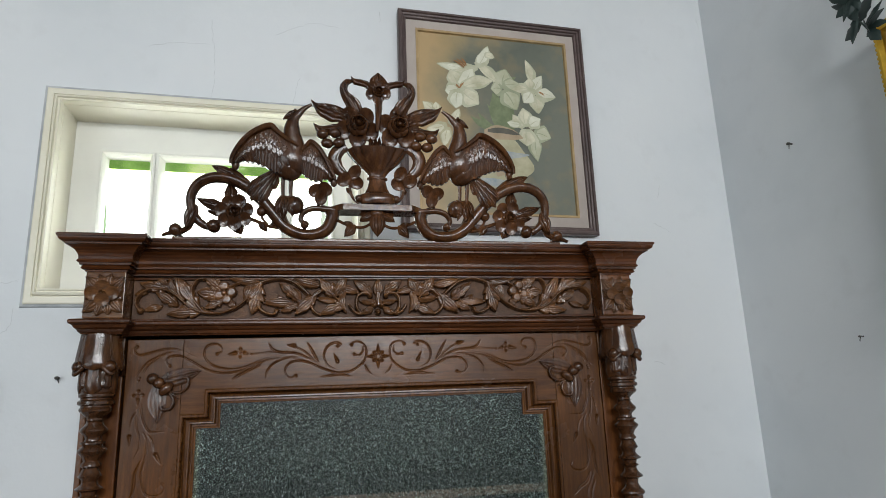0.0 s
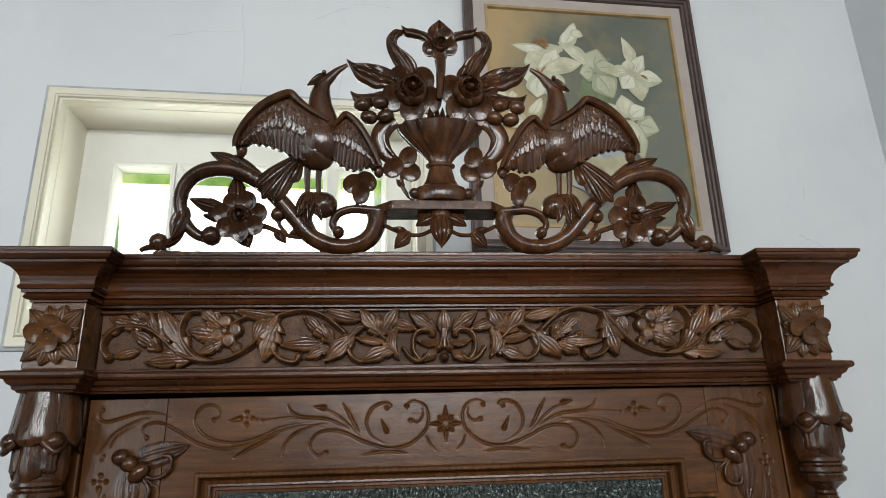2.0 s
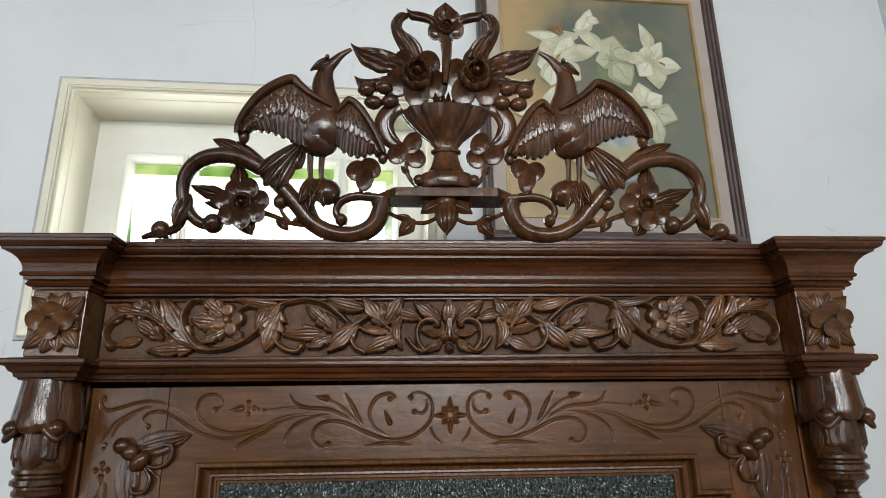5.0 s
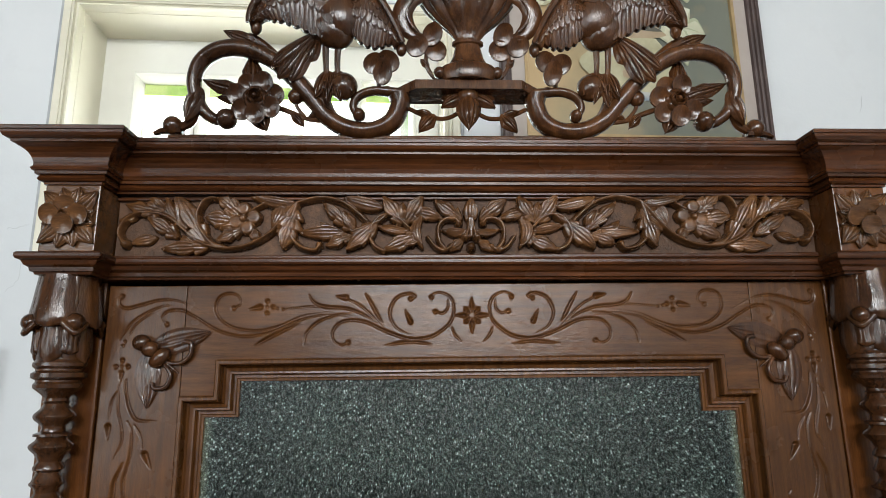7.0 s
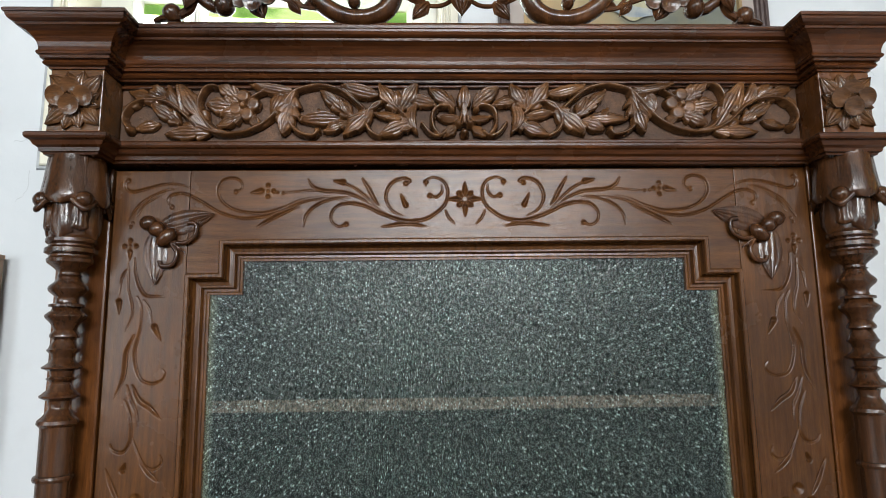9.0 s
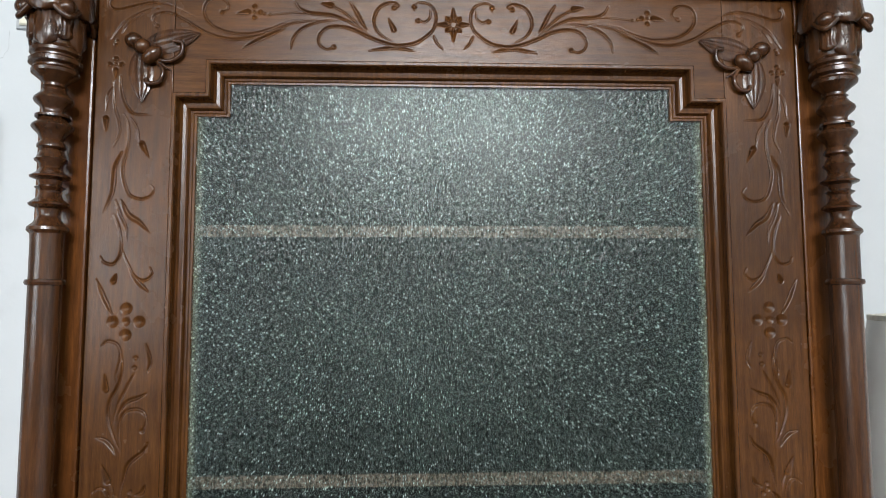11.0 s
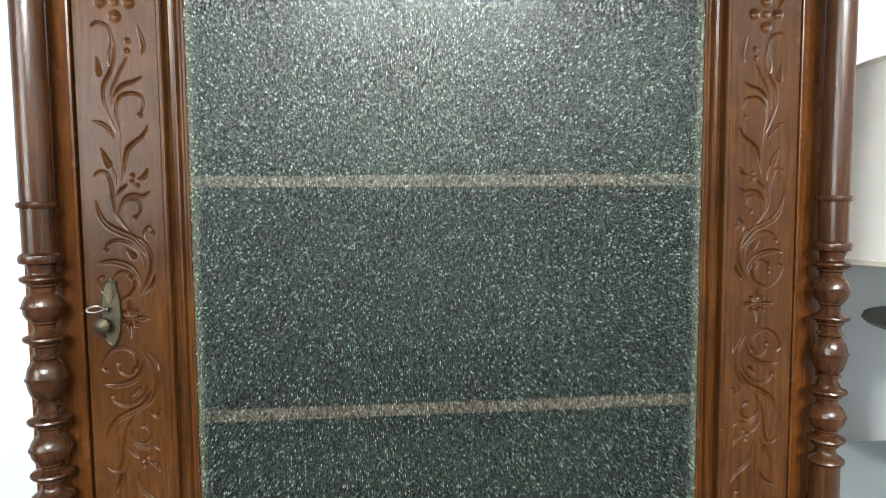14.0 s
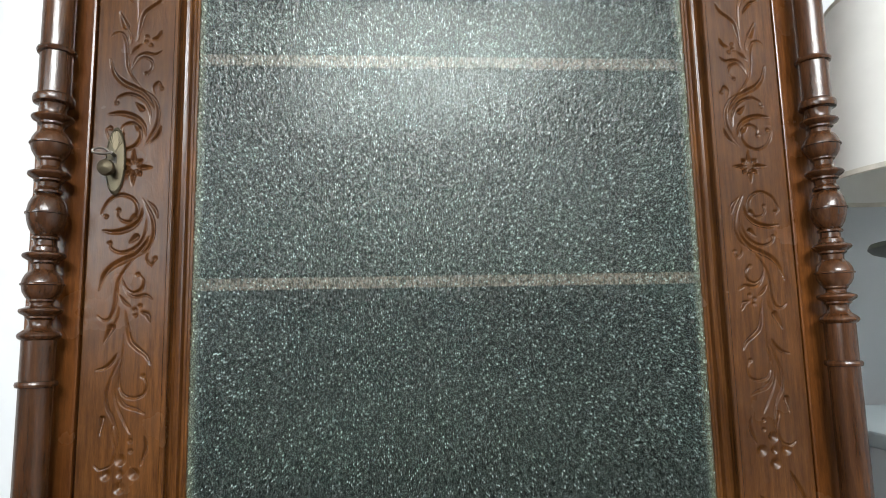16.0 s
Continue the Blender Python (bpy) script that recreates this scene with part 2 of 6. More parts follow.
def sweep(bm, loops, closed_path=False, caps=True, closed_profile=False):
    """Skins a row of vertex loops."""
    rows = [[bm.verts.new(p) for p in lp] for lp in loops]
    n = len(rows[0])
    pairs = list(zip(rows, rows[1:])) + ([(rows[-1], rows[0])] if closed_path else [])
    for a, b in pairs:
        for i in range(n if closed_profile else n - 1):
            j = (i + 1) % n
            bm.faces.new((a[i], a[j], b[j], b[i]))
    if caps and not closed_path and closed_profile:
        bm.faces.new(rows[0])
        bm.faces.new(rows[-1])
    return bm


def lathe(bm, profile, cx, cy, seg=24, a0=0.0, a1=2 * math.pi):
    """Turned work: profile of (radius, z)."""
    full = abs(a1 - a0 - 2 * math.pi) < 1e-6
    k = seg if full else seg + 1
    angs = [a0 + (a1 - a0) * i / seg for i in range(k)]
    loops = [[(cx + r * math.cos(a), cy + r * math.sin(a), z) for r, z in profile] for a in angs]
    sweep(bm, loops, closed_path=full, caps=False)
    return bm


def fix_normals(bm):
    bmesh.ops.recalc_face_normals(bm, faces=bm.faces[:])
    return bm


# ---- the room ----
# The back wall stands at a small angle to the cabinet: y = WY + WM * x.
WY, WM = 0.47, 0.06
WANG = math.atan(WM)
WALLM = Matrix.Translation((0, WY, 0)) @ Matrix.Rotation(WANG, 4, "Z")


def place_on_wall(o):
    o.matrix_world = WALLM
    return o


WX0, WX1, WZ0, WZ1 = -0.802, -0.010, 2.105, 2.624   # clear opening of the transom window
bm = bmesh.new()
for a in ((-4.6, WX0, 0, 0.22, 0, 3.7), (WX1, 1.23, 0, 0.22, 0, 3.7), (WX0, WX1, 0, 0.22, 0, WZ0), (WX0, WX1, 0, 0.22, WZ1, 3.7)):
    box(bm, *a)
bmesh.ops.remove_doubles(bm, verts=bm.verts[:], dist=1e-5)
tagged(place_on_wall(part("wall_north", bm, WALL)), "white painted plaster wall with fine cracks", "wall", kind="structure")
o = part("wall_east", boxed(1.225, 1.42, -4.6, 0.2, 0, 3.7), WALL)
o.matrix_world = WALLM
tagged(o, "white painted plaster wall", "wall", kind="structure")


# two windows light the place from the front wall
# front and west walls are out of view, darkened to hold back bounce
b = bmesh.new()
for (p, q, r, t) in ((-4.4, -3.85, 0, 3.7), (-3.85, -2.15, 0, 1.1), (-3.85, -2.15, 2.9, 3.7), (-2.15, -0.85, 0, 3.7), (-0.85, 1.15, 0, 2.45), (-0.85, 1.15, 3.3, 3.7), (1.15, 1.7, 0, 3.7)):
    box(b, p, q, -4.1, -3.9, r, t)
tagged(part("wall_south", b, WALL_UNSEEN), "unseen wall, darkened to limit bounced light, with two window openings", "wall", kind="structure")
tagged(part("wall_west", boxed(-4.4, -4.2, -3.9, 0.6, 0, 3.7), WALL_UNSEEN), "unseen wall, darkened to limit bounced light", "wall", kind="structure")
# ceiling and floor are never in view; their dark tones keep fill low
tagged(part("ceiling", boxed(-4.6, 1.7, -4.5, 0.9, 3.6, 3.7), CEIL), "unseen brownish grey ceiling, darkened to limit bounced light", "ceiling", kind="structure")
tagged(part("floor", boxed(-4.6, 1.7, -4.5, 0.9, -0.1, 0.0), FLOOR), "unseen dark brown floor, darkened to limit bounced light", "floor", kind="structure")

# transom window in the back wall
win = thing("window_1", "cream painted transom window with a moulded frame and bright panes", "window", kind="structure")
win.matrix_world = WALLM


def wpart(name, bm, mat, label="", smooth=False, parent=None):
    o = part(name, bm, mat, win if parent is None else parent, label, smooth)
    return o


# architrave: a moulded profile carried round the opening with mitred corners
prof = [(-0.029, 0.0), (-0.029, -0.008), (-0.026, -0.011), (-0.012, -0.012), (-0.0105, -0.008), (-0.0085, -0.008), (-0.007, -0.017), (-0.002, -0.019), (0.0, -0.013), (0.003, -0.013), (0.0045, -0.020), (0.0075, -0.020), (0.009, -0.010), (0.009, 0.006)]
cx, cz = (WX0 + WX1) / 2, (WZ0 + WZ1) / 2
hx, hz = (WX1 - WX0) / 2, (WZ1 - WZ0) / 2
bm = bmesh.new()
sweep(bm, [[(cx + sx * (hx - u), y, cz + sz * (hz - u)) for u, y in prof] for sx, sz in ((-1, -1), (1, -1), (1, 1), (-1, 1))], closed_path=True)
wpart("window_frame", fix_normals(bm), CREAM)
bm = bmesh.new()
sweep(bm, [[(cx + sx * (hx - u), y, cz + sz * (hz - u)) for u, y in ((-0.037, 0.0), (-0.035, -0.006), (-0.0295, -0.006), (-0.0295, 0.0))] for sx, sz in ((-1, -1), (1, -1), (1, 1), (-1, 1))], closed_path=True)
wpart("plaster_edge", fix_normals(bm), GREY_EDGE, "uneven grey plaster edge")
# reveal boards
bm = bmesh.new()
LY = 0.112
box(bm, WX0 + 0.002, WX0 + 0.010, 0.006, 0.20, WZ0, WZ1)
box(bm, WX1 - 0.010, WX1 - 0.002, 0.006, 0.20, WZ0, WZ1)
box(bm, WX0 + 0.010, WX1 - 0.010, 0.006, 0.20, WZ1 - 0.010, WZ1 - 0.002)
box(bm, WX0 + 0.010, WX1 - 0.010, 0.006, 0.20, WZ0 + 0.002, WZ0 + 0.010)
wpart("reveal_lining", bm, CREAM)
# the sash: stiles, rails and muntins with panes
panes = [(-0.712, -0.592), (-0.564, -0.230), (-0.198, -0.085)]
PZ0, PZ1 = 2.19, 2.518
sash = wpart("sash", bmesh.new(), CREAM_DOOR)
bm = bmesh.new()
xs = [WX0 + 0.010] + [v for p in panes for v in p] + [WX1 - 0.010]
box(bm, xs[0], xs[-1], LY, LY + 0.04, PZ1, WZ1 - 0.010)
box(bm, xs[0], xs[-1], LY, LY + 0.04, WZ0 + 0.010, PZ0)
for a, b in zip(xs[0::2], xs[1::2]):
    box(bm, a, b, LY, LY + 0.04, PZ0, PZ1)
bm.to_mesh(sash.data)
bm.free()
for a, b in panes:
    bm = bmesh.new()
    ccx, ccz, qx, qz = (a + b) / 2, (PZ0 + PZ1) / 2, (b - a) / 2, (PZ1 - PZ0) / 2
    pr = [(-0.012, -0.001), (-0.012, -0.007), (-0.006, -0.009), (-0.002, -0.004), (0.002, 0.004), (0.006, 0.018), (0.006, 0.022)]
    sweep(bm, [[(ccx + sx * (qx - u), LY + y, ccz + sz * (qz - u)) for u, y in pr] for sx, sz in ((-1, -1), (1, -1), (1, 1), (-1, 1))], closed_path=True)
    part("glazing_bead", fix_normals(bm), CREAM_DOOR, sash)
    g = part("pane", boxed(a, b, LY + 0.022, LY + 0.026, PZ0, PZ1), PANE, sash)
    g.visible_shadow = False
bg = part("backdrop", boxed(-6, 6, 5.2, 5.25, -1, 7.5), GARDEN)
tagged(bg, "bright garden and sky seen beyond the panes", "backdrop", kind="structure")

# ---- the cabinet ----
cab = thing("display_cabinet", "tall carved dark brown display cabinet with a pebbled glass door", "cabinet")
DX, DTOP, DBOT = 0.462, 1.944, 0.30          # door
OX, OTOP, OBOT = 0.3645, 1.850, 0.390         # door opening, outside of its moulding
NX, NTOP, NBOT = 0.322, 1.806, 0.435         # stepped corners
CX = 0.4995                                   # column axis
BACK = 0.385

# carcass
for s in (-1, 1):
    x0, x1 = sorted((s * 0.505, s * 0.524))
    part("side_panel", boxed(x0, x1, 0.012, BACK - 0.002, 0.14, 1.97), WOOD_POST, cab)
    if s > 0:
        part("bead", boxed(0.4635, 0.4685, -0.0015, 0.030, 0.27, 1.945, bevel=0.0018), WOOD_POST, cab)
    else:
        part("corner_board", boxed(-0.5345, -0.5245, 0.004, 0.034, 0.14, 1.95, bevel=0.002), WOOD_POST, cab)
    x0, x1 = sorted((s * 0.4690, s * 0.504))
    part("post", boxed(x0, x1, 0.006, 0.05, 0.14, 1.95, bevel=0.003), WOOD_POST, cab)
part("back_panel", boxed(-0.504, 0.504, BACK - 0.012, BACK, 0.14, 2.0), WOOD_IN_SHADE, cab)
part("bottom_board", boxed(-0.504, 0.504, 0.03, BACK - 0.013, 0.27, 0.295), WOOD_IN_SHADE, cab)
part("top_board", boxed(-0.455, 0.455, 0.052, BACK - 0.002, 2.001, 2.03), WOOD_IN_SHADE, cab)
bm = boxed(-0.56, 0.56, -0.06, BACK, 0.05, 0.139, bevel=0.008)
box(bm, -0.545, 0.545, -0.045, BACK, 0.14, 0.27, bevel=0.004)
part("plinth", bm, WOOD_TOP, cab)
for sx in (-0.5, 0.5):
    for yy in (0.0, 0.33):
        part("foot", lathe(bmesh.new(), [(0.0, 0.0), (0.03, 0.0), (0.045, 0.02), (0.03, 0.045), (0.035, 0.05), (0, 0.05)], sx, yy, 16), WOOD_TURN, cab, smooth=True)
for z in (1.622, 1.287, 0.968, 0.64):
    sh = part("shelf", boxed(-0.50, 0.50, 0.062, BACK - 0.014, z + 0.0025, z + 0.0175), WOOD_IN_SHADE, cab)
    part("shelf_edge", boxed(-0.50, 0.50, 0.056, 0.0615, z + 0.002, z + 0.018), WOOD_EDGE, sh)

# entablature: mouldings run along the front and break forward round the two corner blocks
BLK0, BLK1 = 0.4595, 0.526    # corner blocks, inner and outer face
FY, BY = -0.004, -0.053       # fronts of frieze and of corner blocks
MY = -0.0145                  # base of the mouldings between the blocks
SAG = Matrix.Translation((0, 0, 2.05)) @ Matrix.Rotation(0.0062, 4, "Y") @ Matrix.Translation((0, 0, -2.05))   # the old top has sunk a little to one side


def breaking(profile, ends=True):
    """A moulding that follows the stepped front; profile of (projection, z)."""
    def path(u):
        return [(-BLK1 - u, BACK), (-BLK1 - u, BY - u), (-BLK0 + u, BY - u), (-BLK0 + u, MY - u), (BLK0 - u, MY - u), (BLK0 - u, BY - u), (BLK1 + u, BY - u), (BLK1 + u, BACK)]
    b = bmesh.new()
    rows = [[(x, y, z) for x, y in path(u)] for u, z in profile]
    sweep(b, rows, closed_profile=True)
    return fix_normals(b)


def sunk(o):
    o.matrix_basis = SAG
    return o


cornice = [(-0.016, 2.0595), (0.002, 2.0595), (0.002, 2.0622), (0.006, 2.0632), (0.0082, 2.0655), (0.0065, 2.0690), (0.0055, 2.0702), (0.0100, 2.0708), (0.0102, 2.0745), (0.0128, 2.0750), (0.0140, 2.0775), (0.0128, 2.0800), (0.0118, 2.0806), (0.0120, 2.0850), (0.0136, 2.0905), (0.0170, 2.0962), (0.0220, 2.1010), (0.0280, 2.1042), (0.0305, 2.1048), (0.0307, 2.1078), (0.0335, 2.1083), (0.0368, 2.1100), (0.0386, 2.1135), (0.0390, 2.1165), (0.0410, 2.1170), (0.0415, 2.1205), (0.0400, 2.1222), (-0.016, 2.1225)]
sunk(part("cornice", breaking(cornice), WOOD_TOP, cab))
ledge = [(-0.016, 1.9475), (0.0, 1.9475), (0.001, 1.950), (0.004, 1.951), (0.005, 1.9555), (0.009, 1.958), (0.0115, 1.963), (0.0155, 1.9645), (0.017, 1.967), (0.017, 1.9705), (0.0155, 1.9725), (0.004, 1.975), (-0.016, 1.9755)]
sunk(part("architrave", breaking(ledge), WOOD_TOP, cab))
part("frieze_board", boxed(-BLK0 + 0.001, BLK0 - 0.001, FY, 0.05, 1.9715, 2.0655), WOOD_GROUND, cab, "rough dark ground behind the carving")
for zz0, zz1 in ((1.9757, 1.9815), (2.0550, 2.0593)):
    part("frieze_border", boxed(-BLK0 + 0.001, BLK0 - 0.001, FY - 0.0065, FY - 0.0002, zz0, zz1, bevel=0.0015), WOOD_TOP, cab)
blocks = []
for s in (-1, 1):
    x0, x1 = sorted((s * BLK0, s * BLK1))
    # the right block's redder wood paints in the light on its inner side
    blocks.append(sunk(part("corner_block", boxed(x0, x1, BY, BACK - 0.001, 1.9757, 2.0593, bevel=0.0015), WOOD_POST if s > 0 else WOOD_FRIEZE, cab)))
sunk(part("cornice_top", boxed(-BLK1 - 0.03, BLK1 + 0.03, -0.045, BACK, 2.1227, 2.1262), WOOD_TOP, cab))

# columns
def bead(z, r, h, neck):
    """A turned bead with its necks, from top to bottom."""
    return [(neck, z + h), (r * 0.72, z + h * 0.55), (r * 0.97, z + h * 0.15), (r, z - h * 0.05), (r * 0.94, z - h * 0.28), (neck * 1.1, z - h * 0.75), (neck, z - h)]


def disc(z, r, h, neck):
    """A sharp turned disc with a sloping top."""
    return [(neck, z + h), (neck * 1.25, z + h * 0.5), (r * 0.9, z + h * 0.12), (r, z), (r * 0.97, z - h * 0.16), (neck * 1.15, z - h * 0.45), (neck, z - h)]


def plate(z):
    """A thin rimmed plate on a short cone."""
    return [(0.0150, z + 0.0055), (0.0228, z + 0.0022), (0.0236, z), (0.0222, z - 0.0024), (0.0165, z - 0.0062), (0.0165, z - 0.0085), (0.0132, z - 0.0105)]


def squat_bulb(z):
    """A flattened bulb with a sharp ridge round its middle."""
    up = [(0.0130, z + 0.0175), (0.0180, z + 0.0128), (0.0212, z + 0.0065), (0.0222, z + 0.0016), (0.0238, z + 0.0009)]
    return up + [(0.0238, z - 0.0009), (0.0220, z - 0.0016), (0.0210, z - 0.0085), (0.0172, z - 0.0155), (0.0146, z - 0.0178), (0.0146, z - 0.0198), (0.0120, z - 0.0220)]


def column_profile():
    p = [(0.0, 1.945), (0.030, 1.945), (0.030, 1.90), (0.026, 1.852)]
    p += [(0.0265, 1.850), (0.0292, 1.847), (0.0292, 1.843), (0.0255, 1.840), (0.0255, 1.838), (0.0298, 1.835), (0.0298, 1.830), (0.0245, 1.827), (0.0245, 1.825), (0.0268, 1.822), (0.0262, 1.818), (0.0175, 1.811), (0.0125, 1.806)]
    p += [(0.0125, 1.803), (0.015, 1.802)] + bead(1.786, 0.0225, 0.014, 0.0125)
    p += [(0.0135, 1.768), (0.020, 1.766), (0.020, 1.763)] + bead(1.752, 0.0235, 0.012, 0.015)
    p += [(0.0125, 1.735), (0.0165, 1.729), (0.0165, 1.726), (0.012, 1.723)] + disc(1.711, 0.0185, 0.012, 0.012)
    p += disc(1.690, 0.0225, 0.011, 0.012) + [(0.017, 1.676), (0.012, 1.672)] + disc(1.656, 0.0225, 0.014, 0.0115)
    p += [(0.012, 1.640), (0.017, 1.632), (0.0225, 1.627), (0.023, 1.623), (0.019, 1.619), (0.0185, 1.612)]
    for z in (1.560, 1.268):
        p += [(0.0185, z + 0.004), (0.0215, z + 0.003), (0.0225, z), (0.0215, z - 0.003), (0.0185, z - 0.004)]
    # turned middle stretch: rimmed plates, two squat ridged bulbs and a ridged egg
    p += [(0.0185, 1.212), (0.0225, 1.209), (0.0235, 1.204), (0.0225, 1.200), (0.0165, 1.198), (0.0145, 1.190)]
    p += plate(1.181) + squat_bulb(1.148) + [(0.0115, 1.120)] + plate(1.1095)
    p += [(0.0125, 1.093), (0.0160, 1.0890), (0.0160, 1.0862), (0.0125, 1.0845), (0.0165, 1.081), (0.0200, 1.074), (0.0216, 1.0655), (0.0220, 1.0625), (0.0235, 1.062)]
    p += [(0.0235, 1.060), (0.0219, 1.0595), (0.0211, 1.052), (0.0185, 1.043), (0.0145, 1.036), (0.0120, 1.034), (0.0152, 1.032), (0.0152, 1.0295), (0.0118, 1.028), (0.0120, 1.022), (0.0145, 1.0195)]
    p += plate(1.0095) + squat_bulb(0.975) + [(0.0120, 0.950)] + plate(0.9435)
    p += [(0.0125, 0.928), (0.0145, 0.923), (0.0195, 0.9195), (0.0225, 0.917), (0.0235, 0.914), (0.0220, 0.911), (0.0185, 0.909)]
    for z in (0.858, 0.40):
        p += [(0.0185, z + 0.004), (0.0215, z + 0.003), (0.0225, z), (0.0215, z - 0.003), (0.0185, z - 0.004)]
    return p + [(0.0185, 0.33), (0.026, 0.32), (0.028, 0.30), (0.028, 0.271), (0, 0.271)]


columns = []
for s in (-1, 1):
    columns.append(part("column", fix_normals(lathe(bmesh.new(), column_profile(), s * CX, -0.024, 28)), WOOD_TURN, cab, smooth=True, angle=35))
# bulge of the capital is carved further below

# door
door = part("door", boxed(-DX, DX, 0.0105, 0.028, DBOT, OBOT - 0.001), WOOD_H, cab, "brown carved door with pebbled glass")


def opening(u):
    """The stepped opening, moved inwards by u."""
    a, b, t, n = OX - u, NX - u, OTOP - u, NTOP - u
    c, e = OBOT + u, NBOT + u
    half = [(b, t), (b, n), (a, n), (a, e), (b, e), (b, c)]
    return half + [(-x, z) for x, z in reversed(half)]


mould = [(0.0, 0.004), (0.0, -0.003), (0.0015, -0.0045), (0.005, -0.0045), (0.0063, -0.0030), (0.0068, 0.003), (0.0076, 0.0085), (0.0100, 0.0118), (0.0140, 0.0125), (0.0148, 0.0098), (0.0172, 0.0095), (0.0185, 0.0125), (0.0192, 0.0152), (0.0222, 0.0150), (0.0235, 0.0165), (0.0262, 0.0165), (0.0270, 0.022)]
bm = bmesh.new()
sweep(bm, [[(x, y, z) for x, z in opening(u)] for u, y in mould], closed_profile=True, caps=False)
part("glass_moulding", fix_normals(bm), WOOD_V, door)
gx, gz = np.arange(-0.3405, 0.3406, 0.00115), np.arange(OBOT + 0.024, OTOP - 0.0239, 0.0021)
grng = np.random.default_rng(11)


def soften(a, axis, k):
    """Spreads values over their neighbours."""
    for _ in range(k):
        a = (np.roll(a, 1, axis) + 2 * a + np.roll(a, -1, axis)) / 4
    return a


gh = soften(soften(grng.standard_t(5, (len(gz), len(gx))).clip(-5, 5), 1, 1), 0, 2)
gh = gh / gh.std() * 0.00026
gh += soften(soften(grng.normal(0, 0.0008, gh.shape), 1, 40), 0, 40)
GX, GZ = np.meshgrid(gx + 0.0, gz)
k = GX.size
co = np.concatenate([np.stack([GX, 0.0185 - gh, GZ], -1).reshape(-1, 3), [(-0.3405, 0.0225, gz[0]), (0.3405, 0.0225, gz[0]), (0.3405, 0.0225, gz[-1]), (-0.3405, 0.0225, gz[-1])]])
gi = np.arange(k).reshape(GX.shape)
quads = np.stack([gi[:-1, :-1], gi[:-1, 1:], gi[1:, 1:], gi[1:, :-1]], -1).reshape(-1, 4).tolist()
me = bpy.data.meshes.new("glass")
me.from_pydata(co.tolist(), [], quads + [(k + 3, k + 2, k + 1, k)])
me.polygons.foreach_set("use_smooth", [True] * len(quads) + [False])
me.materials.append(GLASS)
glass = new("glass", me)
glass.parent, glass["label"] = door, "dark pebbled glass"
glass.visible_shadow = False

# ---- carved work ----


def smooth_curve(pts, n=10):
    """Catmull-Rom through the points (any dimension)."""
    p = [Vector(q) for q in pts]
    p = [2 * p[0] - p[1]] + p + [2 * p[-1] - p[-2]]
    out = []
    for a, b, c, d in zip(p, p[1:], p[2:], p[3:]):
        for i in range(n):
            t = i / n
            out.append(0.5 * (2 * b + (c - a) * t + (2 * a - 5 * b + 4 * c - d) * t * t + (3 * b - a - 3 * c + d) * t ** 3))
    return out + [p[-2]]


